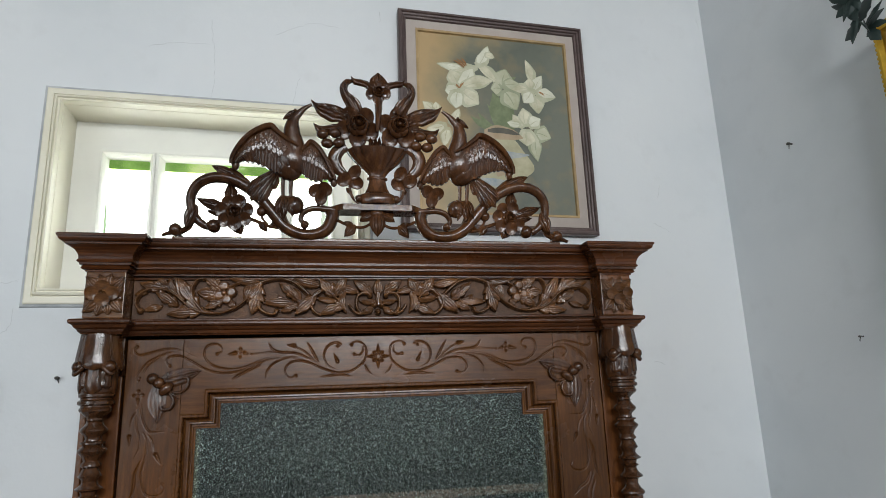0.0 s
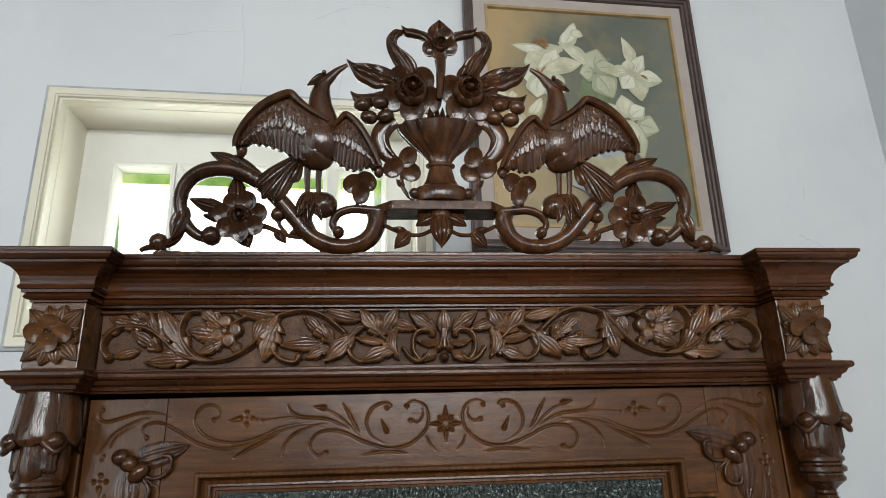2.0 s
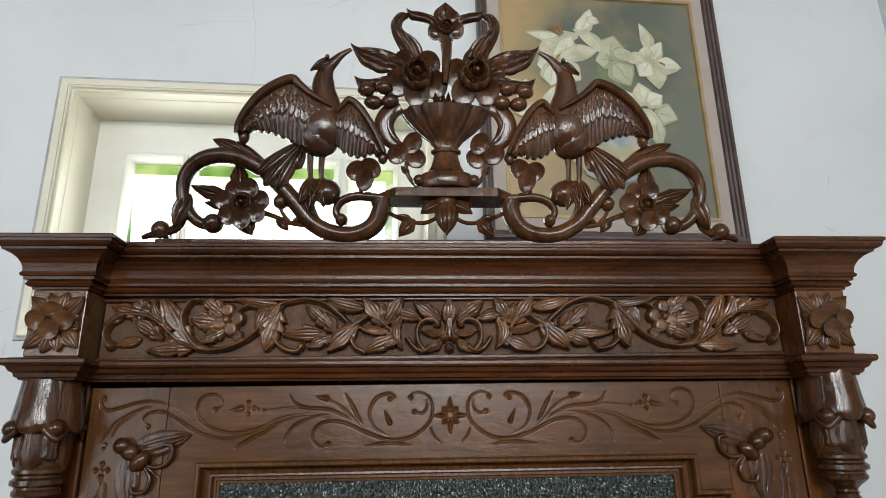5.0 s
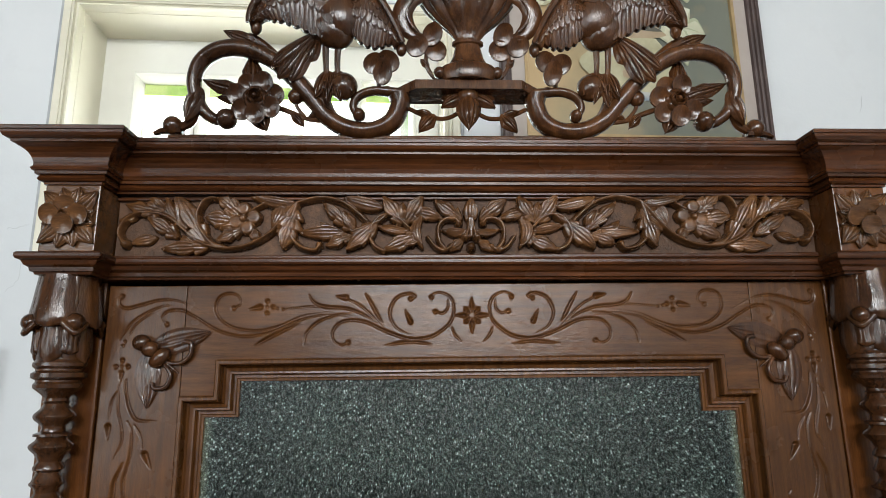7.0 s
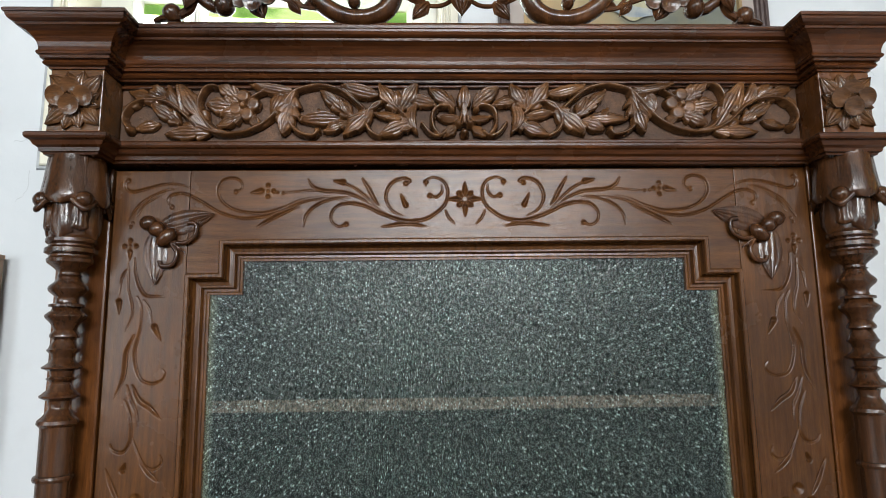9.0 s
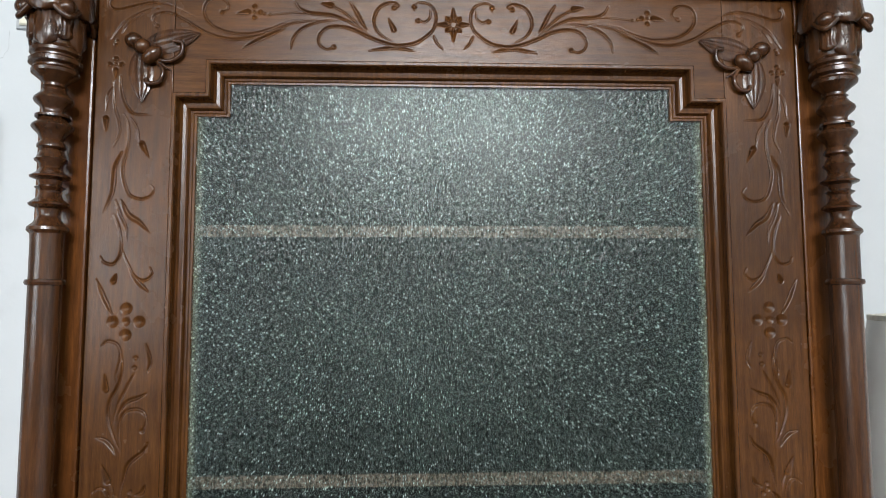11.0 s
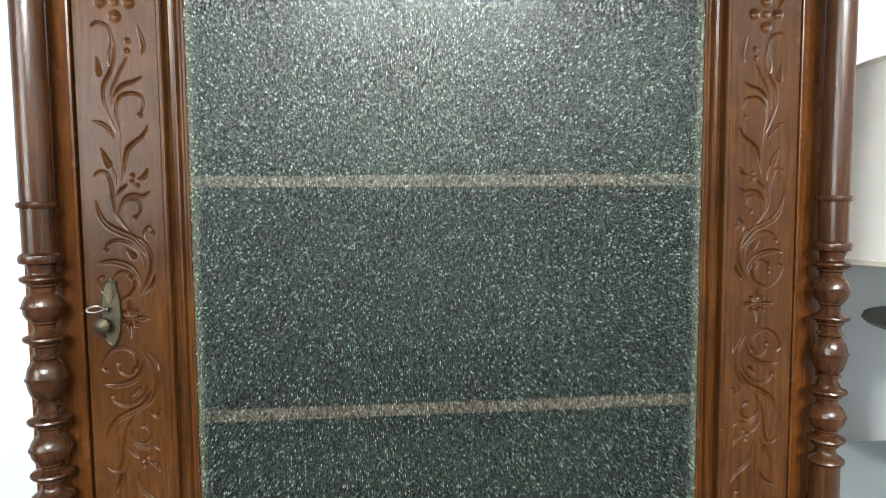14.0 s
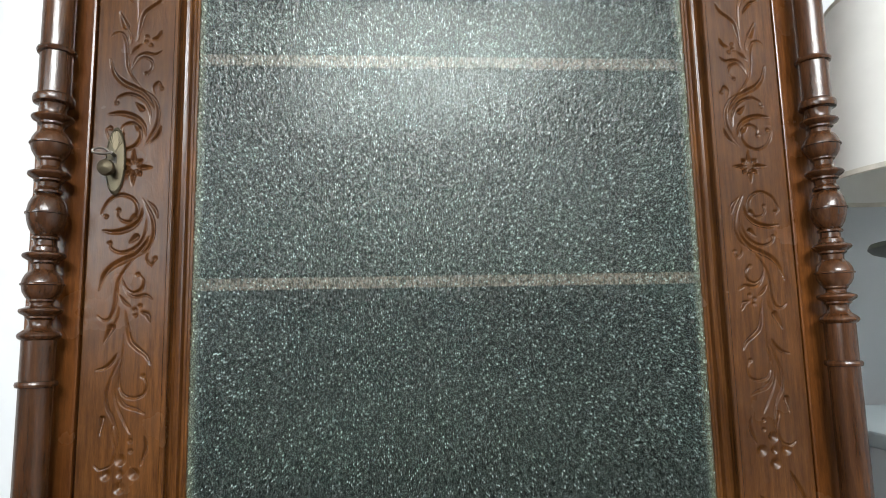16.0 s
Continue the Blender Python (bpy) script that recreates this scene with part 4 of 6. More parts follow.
    lf([(-0.073, 0.019), (-0.036, 0.008)], 0.013, lobes=1, top=0.0090, bend=0.00)
    lf([(-0.121, 0.004), (-0.162, -0.034)], 0.019, lobes=2, top=0.0105, bend=0.00)
    lf([(-0.081, -0.009), (-0.122, -0.002)], 0.010, lobes=0, top=0.0080, bend=0.00)
    lf([(-0.064, -0.013), (-0.115, -0.035)], 0.017, lobes=2, top=0.0100, bend=0.00)
    lf([(-0.067, -0.017), (-0.089, -0.028)], 0.010, lobes=1, top=0.0090, bend=0.00)
    lf([(-0.065, 0.013), (-0.062, -0.033)], 0.012, lobes=0, top=0.0100, bend=-0.20)
    lf([(-0.011, 0.006), (-0.048, 0.033)], 0.017, lobes=2, top=0.0105, bend=0.00)
    lf([(-0.010, -0.020), (-0.029, -0.036)], 0.011, lobes=1, top=0.0080, bend=0.00)
    lf([(-0.006, -0.008), (-0.038, -0.007)], 0.009, lobes=0, top=0.0080, bend=0.10)
    st([(-0.443, -0.023), (-0.450, -0.012), (-0.449, 0.000), (-0.440, 0.011), (-0.427, 0.017), (-0.411, 0.017), (-0.395, 0.014), (-0.380, 0.005), (-0.367, -0.007), (-0.354, -0.018), (-0.338, -0.026), (-0.318, -0.030), (-0.295, -0.028), (-0.278, -0.022), (-0.263, -0.013), (-0.249, 0.001), (-0.237, 0.016), (-0.227, 0.028), (-0.212, 0.034), (-0.194, 0.037), (-0.176, 0.034), (-0.162, 0.028), (-0.148, 0.017), (-0.135, 0.005)], 0.0026, 0.0030, 0.0115)
    st([(-0.333, 0.038), (-0.343, 0.035), (-0.349, 0.028), (-0.353, 0.015), (-0.350, 0.000), (-0.342, -0.013), (-0.331, -0.024), (-0.316, -0.029)], 0.0026, 0.0034, 0.0115)
    st([(-0.226, 0.026), (-0.230, 0.015), (-0.233, 0.000), (-0.231, -0.015), (-0.224, -0.025), (-0.214, -0.031), (-0.201, -0.033), (-0.195, -0.027)], 0.0034, 0.0026, 0.0115)
    st([(-0.284, 0.020), (-0.270, 0.028), (-0.254, 0.032), (-0.232, 0.031)], 0.0022, 0.0026, 0.0100)
    st([(-0.081, -0.004), (-0.095, 0.009), (-0.109, 0.013), (-0.121, 0.009), (-0.129, -0.003), (-0.131, -0.015), (-0.125, -0.028), (-0.113, -0.035)], 0.0024, 0.0030, 0.0115)
    st([(-0.154, -0.009), (-0.138, -0.003), (-0.121, 0.004), (-0.109, 0.013)], 0.0030, 0.0026, 0.0110)
    st([(-0.056, -0.017), (-0.047, -0.029), (-0.036, -0.035), (-0.026, -0.030)], 0.0024, 0.0026, 0.0115)
    st([(-0.034, -0.033), (-0.041, -0.023), (-0.043, -0.009), (-0.040, 0.001), (-0.032, 0.007), (-0.021, 0.007), (-0.016, 0.002)], 0.0030, 0.0026, 0.0125)
    st([(-0.002, 0.009), (-0.004, -0.004), (-0.007, -0.017)], 0.0014, 0.0014, 0.0130)
    st([(0.000, 0.009), (-0.001, -0.004), (-0.001, -0.017)], 0.0014, 0.0014, 0.0130)
    st([(0.002, 0.009), (0.003, -0.004), (0.006, -0.017)], 0.0014, 0.0014, 0.0130)
    ball([(-0.443, -0.023)], 0.0064, 0.0140)
    ball([(-0.333, 0.038)], 0.0053, 0.0140)
    ball([(-0.196, -0.026)], 0.0053, 0.0140)
    ball([(-0.016, 0.002)], 0.0053, 0.0150)
    ball([(-0.026, -0.029)], 0.0049, 0.0140)
    for p in [(-0.295, 0.023), (-0.281, 0.011), (-0.289, -0.003), (-0.304, 0.005)]:
        x, z = at(p)
        rel.raise_(x, z, 0.0098, 0.0165)
        rel.dent(x, z, 0.0080, 0.0060)
    rel.raise_(*at((-0.294, 0.009)), 0.0058, 0.0175)
    rel.dent(*at((-0.294, 0.009)), 0.0024, 0.0020)
    ball([(-0.008, -0.017)], 0.0062, 0.0165)


frieze_half(r, 1)
frieze_half(r, -1)
r.leaf((0.0, 2.021), (0.0, 2.057), 0.019, 0.012, 0)
r.raise_(0.0, 1.990, 0.0064, 0.0180)
r.mesh("frieze_carving", WOOD_FRIEZE, cab, FY - 0.002, label="dark carved scroll of acanthus leaves and flowers", back=0.0019, ground=0.0006)


def tube(bm, pts, r0, r1, flat=1.0, seg=8, n=6, y=0.0, taper=None):
    """A carved strap or stem along a smooth curve of (x, z) or (x, y, z)."""
    c = smooth_curve([(p[0], y, p[1]) if len(p) == 2 else p for p in pts], n)
    loops = []
    for k, p in enumerate(c):
        t = k / (len(c) - 1)
        d = (c[min(k + 1, len(c) - 1)] - c[max(k - 1, 0)]).normalized()
        side = d.cross(Vector((0, 1, 0)))
        if side.length < 1e-4:
            side = Vector((1, 0, 0))
        side.normalize()
        up = side.cross(d).normalized()
        r = taper(t) if taper else r0 + (r1 - r0) * t
        loops.append([p + side * r * math.cos(a) + up * r * flat * math.sin(a) for a in [i * 2 * math.pi / seg for i in range(seg)]])
    return sweep(bm, loops, closed_profile=True)


def blob(bm, c, r, turn=0.0, seg=12):
    """A rounded lump with three radii, turned in the plane of the front."""
    q = bmesh.ops.create_uvsphere(bm, u_segments=seg, v_segments=max(6, seg // 2 + 2), radius=1)
    bmesh.ops.transform(bm, verts=q["verts"], matrix=Matrix.Translation(c) @ Matrix.Rotation(turn, 4, "Y") @ Matrix.Diagonal((*r, 1)))
    return bm


def leaf3(bm, o, d, nrm, ln, w, bulge=0.006, droop=0.0, lobes=0, thick=0.004, nu=18, nv=16, bend=0.0, blunt=False, cup=0.0, veins=0.0016):
    """A leaf from o along d, facing nrm: a bulged blade with a midrib and a closed back."""
    o, d, nrm = Vector(o), Vector(d).normalized(), Vector(nrm).normalized()
    s = d.cross(nrm).normalized()
    front, back = [], []
    for i in range(nu + 1):
        u = i / nu
        prof = (math.sin(math.pi * min(1, 0.12 + u * 0.55)) * (1 - max(0, (u - 0.72) / 0.28) ** 2.2 * 0.85)) if blunt else max(0.03, math.sin(math.pi * (0.06 + 0.94 * u) ** 0.85)) ** 0.8
        if lobes:
            ph = (lobes + 1) * u
            prof *= 0.66 + 0.40 * (ph % 1.0) ** 1.2 if ph < lobes else 0.92
        mid = o + d * ln * u + s * bend * ln * math.sin(math.pi * u * 0.5) ** 2 + nrm * (droop * u * u)
        fr, bk = [], []
        for j in range(nv + 1):
            v = -1 + 2 * j / nv
            ridge = -veins * 1.5 * (math.exp(-((v / 0.09) ** 2)) + 0.8 * math.exp(-(((abs(v) - 0.5) / 0.09) ** 2))) * min(1, u * 5)
            p = mid + s * v * w / 2 * prof + nrm * (bulge * (1 - v * v) * (0.35 + 0.65 * math.sin(math.pi * u)) + ridge + cup * v * v)
            fr.append(p)
            bk.append(mid + s * v * w / 2 * prof * 0.92 - nrm * thick * (1 - v * v * 0.8))
        front.append(fr)
        back.append(bk)
    sweep(bm, [f + b[::-1] for f, b in zip(front, back)], closed_profile=True)
    return bm


def petal(bm, c, r, a, cup=0.20, wide=1.0, seg=14, tilt=0.0):
    """A round cupped petal at c, pointing along the angle a."""
    cx, cy, cz = c
    ca, sa = math.cos(a), math.sin(a)
    rows = []
    for rho, dy in ((0.0, 0.0), (0.3, 0.08), (0.6, 0.42), (0.9, 1.0), (1.0, 1.05), (1.0, 0.0), (0.6, -0.9), (0.0, -1.2)):
        row = []
        for i in range(seg):
            q = i * 2 * math.pi / seg
            u, v = rho * r * math.cos(q), rho * r * wide * math.sin(q)
            row.append((cx + u * ca - v * sa, cy - dy * cup * r - tilt * (u * sa + v * ca), cz + u * sa + v * ca))
        rows.append(row)
    sweep(bm, rows, closed_profile=True, caps=False)
    return bm


def rosebud(bm, c, r, depth, turn=0.0):
    """The heart of a rose: rings of overlapping upright petals that wind inwards."""
    x, y, z = c
    blob(bm, (x, y, z), (r * 0.98, depth * 0.45, r * 0.98), 0, 18)
    blob(bm, (x + r * 0.05, y - depth * 0.55, z), (r * 0.27, depth * 0.36, r * 0.27), 0, 14)
    for ring, (k, n, lip) in enumerate(((0.92, 5, 0.52), (0.66, 4, 0.80), (0.40, 3, 1.0))):
        for i in range(n):
            a0, span = turn + ring * 0.7 + i * 2 * math.pi / n, 2 * math.pi / n * 1.22
            loops = []
            for j in range(11):
                t = j / 10
                a = a0 + span * t
                ro = r * k * (0.84 + 0.20 * t) * (0.9 + 0.1 * math.sin(math.pi * t))
                dip = depth * lip * (0.72 + 0.28 * math.sin(math.pi * t) ** 0.6)
                loops.append([(x + r * 0.07 * ring + q * math.cos(a), y - h, z + r * 0.05 * ring + q * math.sin(a)) for q, h in ((ro * 1.16, 0.0), (ro * 1.14, dip * 0.55), (ro * 0.93, dip * 0.94), (ro * 0.84, dip), (ro * 0.76, dip * 0.88), (ro * 0.74, 0.0))])
            sweep(bm, loops, closed_profile=True)
    return bm



# rosettes on the corner blocks: a square of acanthus tips with a four-petalled flower
for s, blk in zip((-1, 1), blocks):
    cx, cy, cz = s * 0.4925, BY - 0.001, 2.0175
    bm = bmesh.new()
    for k in range(12):
        a = math.pi / 12 + k * math.pi / 6
        ux, uz = math.cos(a), math.sin(a)
        ln = min(0.0325 / max(0.01, abs(ux)), 0.0385 / max(0.01, abs(uz))) * (1.0 if k % 3 else 0.96)
        leaf3(bm, (cx, cy - 0.001 * (k % 2), cz), (ux, -0.06, uz), (0, -1, 0), ln, 0.0260, 0.005, 0.0, 0, 0.003, veins=0.0010)
    ros = part("rosette", fix_normals(bm), WOOD_FRIEZE, blk, "carved four-petalled rosette on acanthus leaves", smooth=True, angle=50)
    for k, (dx, dz, rr, wide) in enumerate(((0.0, 0.0135, 0.0150, 1.12), (-0.0205, 0.001, 0.0148, 0.98), (0.0205, 0.001, 0.0148, 0.98), (-0.002, -0.0135, 0.0140, 1.12))):
        bm = bmesh.new()
        petal(bm, (cx + s * dx * 0.80, cy - 0.011 - 0.0012 * k, cz + dz * 0.85), rr * 0.82, math.atan2(dz, s * dx), 0.20, wide, 20, 0.35)
        part("petal", fix_normals(bm), WOOD_FRIEZE, ros, smooth=True, angle=50)
    bm = bmesh.new()
    rosebud(bm, (cx, cy - 0.012, cz + 0.001), 0.0075, 0.009)
    part("bud", fix_normals(bm), WOOD_FRIEZE, ros, smooth=True, angle=50)

def drape(bm, ax, ay, a0, half, z0, z1, r0, r1, thick, relief, folds, turn=0.78):
    """A broad leaf that hangs round a turned core and ends in a rounded lip."""
    rows, nu, nv = [], 16, 18
    for i in range(nu + 1):
        u = i / nu
        h = half * max(0.05, 1 - max(0.0, (u - turn) / (1 - turn)) ** 2.6) ** 0.5 * (0.92 + 0.08 * math.sin(3 * math.pi * u))
        r = r0 + (r1 - r0) * math.sin(math.pi / 2 * u) ** 1.4 - 0.0025 * max(0.0, (u - 0.86) / 0.14)
        fr, bk = [], []
        for j in range(nv + 1):
            v = -1 + 2 * j / nv
            rr = r - relief * (0.5 - 0.5 * math.cos(2 * math.pi * folds * abs(v))) * min(1, 4 * (1 - u)) - 0.003 * abs(v) ** 3
            a = a0 + h * v
            fr.append((ax + rr * math.cos(a), ay + rr * math.sin(a), z0 + (z1 - z0) * u))
            bk.append((ax + (rr - thick) * math.cos(a), ay + (rr - thick) * math.sin(a), z0 + (z1 - z0) * u))
        rows.append(fr + bk[::-1])
    return sweep(bm, rows, closed_profile=True)


# leafy capitals: broad tongue leaves on the sides, a ball in a cup at each corner between them
for s, col in zip((-1, 1), columns):
    bm = bmesh.new()
    ax, ay = s * CX, -0.024
    lathe(bm, [(0.0, 1.949), (0.028, 1.949), (0.030, 1.93), (0.029, 1.90), (0.0285, 1.885), (0.028, 1.865), (0.0265, 1.852), (0.0, 1.852)], ax, ay, 24)
    cap = part("capital", fix_normals(bm), WOOD_CARVE, col, "carved leafy capital", smooth=True, angle=50)
    bm = bmesh.new()
    for k in (-1, 0, 1):
        a = -math.pi / 2 + k * math.pi / 2
        drape(bm, ax, ay, a, 0.78, 1.9500, 1.8600, 0.0300, 0.0325, 0.004, 0.0008, 3, 0.90)
        drape(bm, ax, ay, a, 0.56, 1.9500, 1.8470, 0.0318, 0.0345, 0.005, 0.0006, 2, 0.90)
        drape(bm, ax, ay, a, 0.86, 1.9510, 1.8880, 0.0365, 0.0430, 0.006, 0.0008, 2, 0.72)
    for k in (-1.5, -0.5, 0.5, 1.5):
        a = -math.pi / 2 + k * math.pi / 2
        n = (math.cos(a), math.sin(a), 0.0)
        drape(bm, ax, ay, a, 0.36, 1.9490, 1.9000, 0.0350, 0.0380, 0.005, 0.0010, 1)
        drape(bm, ax, ay, a, 0.36, 1.8850, 1.8560, 0.0350, 0.0350, 0.005, 0.0008, 2)
        blob(bm, (ax + n[0] * 0.0375, ay + n[1] * 0.0375, 1.894), (0.0125, 0.0125, 0.0110))
        tube(bm, [(ax + n[0] * 0.0365 - n[1] * 0.014, ay + n[1] * 0.0365 + n[0] * 0.014, 1.893), (ax + n[0] * 0.0445, ay + n[1] * 0.0445, 1.881), (ax + n[0] * 0.0365 + n[1] * 0.014, ay + n[1] * 0.0365 - n[0] * 0.014, 1.893)], 0.004, 0.004, 1.0, 8)
    for v in bm.verts:
        v.co.x, v.co.y = ax + (v.co.x - ax) * 0.94, ay + (v.co.y - ay) * 0.94
    cap_mesh = bmesh.new()
    cap_mesh.from_mesh(cap.data)
    tmp = bpy.data.meshes.new("leafage")
    fix_normals(bm).to_mesh(tmp)
    bm.free()
    cap_mesh.from_mesh(tmp)
    finish(cap_mesh)
    cap_mesh.to_mesh(cap.data)
    cap_mesh.free()
    cap.data.set_sharp_from_angle(angle=radians(50))

# bees on the door's corners
for s in (-1, 1):
    bm = bmesh.new()

    def q(x, z, y=0.0):
        return (s * x, y, z)

    for x, z, rr in ((0.413, 1.872, 0.0115), (0.402, 1.864, 0.0115)):
        blob(bm, q(x, z, -0.007), (rr, 0.010, rr * 0.9))
    blob(bm, q(0.389, 1.853, -0.007), (0.0155, 0.010, 0.0095), s * 0.75)
    leaf3(bm, q(0.402, 1.866, -0.001), (-s * 0.085, 0, 0.022), (0, -1, 0), 0.074, 0.032, 0.0018, 0.002, 0, 0.002, veins=0.0007)
    leaf3(bm, q(0.407, 1.860, -0.001), (-s * 0.006, 0, -0.085), (0, -1, 0), 0.068, 0.032, 0.0018, 0.002, 0, 0.002, veins=0.0007)
    tube(bm, [q(0.384, 1.848, -0.004), q(0.366, 1.846, -0.006), q(0.353, 1.855, -0.006), q(0.352, 1.870, -0.006), q(0.362, 1.873, -0.005)], 0.0028, 0.0032)
    tube(bm, [q(0.384, 1.846, -0.004), q(0.375, 1.832, -0.006), q(0.380, 1.818, -0.006), q(0.393, 1.816, -0.006), q(0.397, 1.822, -0.005)], 0.0028, 0.0032)
    tube(bm, [q(0.382, 1.846, -0.004), q(0.366, 1.834, -0.003)], 0.0022, 0.0008)
    tube(bm, [q(0.384, 1.844, -0.004), q(0.372, 1.836, -0.003)], 0.0022, 0.0008)
    part("bee", fix_normals(bm), WOOD_CARVE, door, "carved bee in relief", smooth=True, angle=50)

# lock plate, key and knob
KX, KZ = -0.432, 1.134
esc = part("escutcheon", lathe(bmesh.new(), [(0, 0), (0.0155, 0), (0.0155, 0.0015), (0.0145, 0.003), (0.0135, 0.002), (0.006, 0.0035), (0, 0.0035)], 0, 0, 32), BRASS, door, "aged oval brass lock plate", smooth=True)
esc.matrix_basis = Matrix.Translation((KX, -0.0005, KZ)) @ Matrix.Rotation(radians(90), 4, "X") @ Matrix.Diagonal((0.80, 2.85, 1, 1))
bm = bmesh.new()
for k in range(40):
    a = k * 2 * math.pi / 40
    blob(bm, (KX + 0.0113 * math.cos(a), -0.0035, KZ + 0.0405 * math.sin(a)), (0.0011, 0.0011, 0.0011), 0, 6)
for k in range(-4, 5):
    tube(bm, [(KX, -0.0042, KZ + 0.012), (KX + 0.0021 * k, -0.0030, KZ + 0.0385 - 0.0007 * k * k)], 0.0007, 0.0012, seg=5)
part("beading", fix_normals(bm), BRASS, door, "beaded brass rim", smooth=True)
part("keyhole", boxed(KX - 0.0022, KX + 0.0022, -0.0046, -0.0030, KZ - 0.004, KZ + 0.008, bevel=0.0008), SPOT, door)
bm = bmesh.new()
tube(bm, [(KX, -0.003, KZ + 0.006), (KX, -0.016, KZ + 0.007)], 0.0022, 0.0022)
tube(bm, [(KX - 0.0005, -0.016, KZ + 0.007), (KX - 0.008, -0.020, KZ + 0.0115), (KX - 0.017, -0.023, KZ + 0.0095), (KX - 0.018, -0.024, KZ + 0.0055), (KX - 0.009, -0.020, KZ + 0.004), (KX, -0.016, KZ + 0.007)], 0.0016, 0.0016)
part("key", fix_normals(bm), STEEL, door, "small worn steel key", smooth=True)
kb = part("knob", lathe(bmesh.new(), [(0, 0), (0.006, 0), (0.0045, 0.006), (0.0085, 0.010), (0.0105, 0.015), (0.0095, 0.020), (0.005, 0.0235), (0, 0.0245)], 0, 0, 24), BRASS, door, "round brass knob", smooth=True)
kb.matrix_basis = Matrix.Translation((KX - 0.004, -0.002, KZ - 0.013)) @ Matrix.Rotation(radians(90), 4, "X")

# ---- the pierced crest ----
CY = -0.042
crest = part("crest", boxed(-0.385, 0.385, CY - 0.002, CY + 0.014, 2.1235, 2.1310, bevel=0.002), WOOD_CARVE, cab, "pierced crest of scrolls, birds and a flower vase")
crest.matrix_basis = Matrix.Translation((-0.004, 0, 0)) @ SAG


def fwd(z):
    """The crest leans forward a little towards its top."""
    return CY - 0.16 * (z - 2.15)


def mir(pts, s):
    return [(s * -x, z) for x, z in pts]


def cpart(name, bm, label=""):
    return part(name, fix_normals(bm), WOOD_CARVE, crest, label, smooth=True, angle=42)


def cleaf(bm, pts, w, s, y=0.0, lobes=0, bulge=0.006, bend=0.0, out=0.0, blunt=False, cup=0.0):
    a, b = mir(pts, s)
    d = (b[0] - a[0], -out, b[1] - a[1])
    leaf3(bm, (a[0], fwd(a[1]) + y, a[1]), d, (0, -1, 0), Vector(d).length, w, bulge, 0.0, lobes, 0.005, bend=s * bend, blunt=blunt, cup=cup)


def cblob(bm, p, r, s, y=0.0, turn=0.0, ry=None):
    x, z = s * -p[0], p[1]
    rr = r if isinstance(r, tuple) else (r, ry or r, r)
    blob(bm, (x, fwd(z) + y, z), rr, s * -turn)


def ctube(bm, pts, r0, r1, s, flat=1.0, y=0.0, seg=8, taper=None):
    tube(bm, [(x, fwd(z) + y, z) for x, z in mir(pts, s)], r0, r1, flat, seg, taper=taper)


def wing(bm, lead, trail, s, feathers, y):
    """A spread wing: rows of overlapping scalloped feathers, the last row long with a shaft each."""
    a, b = smooth_curve(mir(lead, s), 22), smooth_curve(mir(trail, s), 22)
    nv, rows = 40, []
    tiers = ((0.20, 1.9), (0.38, 1.6), (0.58, 1.3), (1.0, 1.0))
    for k, (p, q) in enumerate(zip(a, b)):
        t = k / (len(a) - 1)
        lobe = abs(math.sin(math.pi * feathers * t)) ** 0.5
        q = q + (q - p).normalized() * 0.0042 * (lobe - 0.6)
        fr, bk = [], []
        for j in range(nv + 1):
            v = j / nv
            m = p + (q - p) * v
            lo, lift = 0.0, 0.0
            for n, (e, many) in enumerate(tiers):
                f = (feathers * many * t + 0.5 * n) % 1.0
                hi = 1.0 if n == 3 else e - 0.07 + 0.11 * math.sin(math.pi * f) ** 0.6
                if v <= hi:
                    gap = math.exp(-((min(f, 1 - f) / 0.11) ** 2)) * min(1, (v - lo) / 0.06)
                    shaft = math.exp(-(((f - 0.5) / 0.06) ** 2)) if n == 3 else 0.0
                    lift = 0.0014 * (v - lo) / (hi - lo) - (0.0009 if n == 3 else 0.0006) * gap - 0.0002 * shaft
                    break
                lo = hi
            lift += 0.006 * math.sin(math.pi * min(1, v * 0.8 + 0.2))
            fr.append((m[0], fwd(m[1]) + y - lift, m[1]))
            bk.append((m[0], fwd(m[1]) + y + 0.016 - 0.009 * v, m[1]))
        rows.append(fr + bk[::-1])
    sweep(bm, rows, closed_profile=True)


def resample(pts, n):
    """Points at even steps along a smooth curve."""
    c = smooth_curve(pts, 24)
    return [c[round(k * (len(c) - 1) / n)] for k in range(n + 1)]


def blade(bm, edge, other, s, y, folds, n=30, nv=20):
    """A carved leaf between two curved edges, with folds that run from base to tip."""
    rows = []
    for k, (p, q) in enumerate(zip(resample(mir(edge, s), n), resample(mir(other, s), n))):
        u = k / n
        fr, bk = [], []
        for j in range(nv + 1):
            v = j / nv
            m = p + (q - p) * v
            wide = min(1.0, (q - p).length / 0.014)
            lift = (0.0085 * math.sin(math.pi * v) ** 0.6 - 0.0030 * (0.5 - 0.5 * math.cos(2 * math.pi * folds * (v + 0.25 * u))) * math.sin(math.pi * v) ** 0.4 + 0.004 * (v - 0.5) * math.sin(2.5 * math.pi * u)) * wide
            fr.append((m[0], fwd(m[1]) + y - lift, m[1]))
            bk.append((m[0], fwd(m[1]) + y + 0.007 * math.sin(math.pi * v) ** 0.5, m[1]))
        rows.append(fr + bk[::-1])
    return sweep(bm, rows, closed_profile=True)


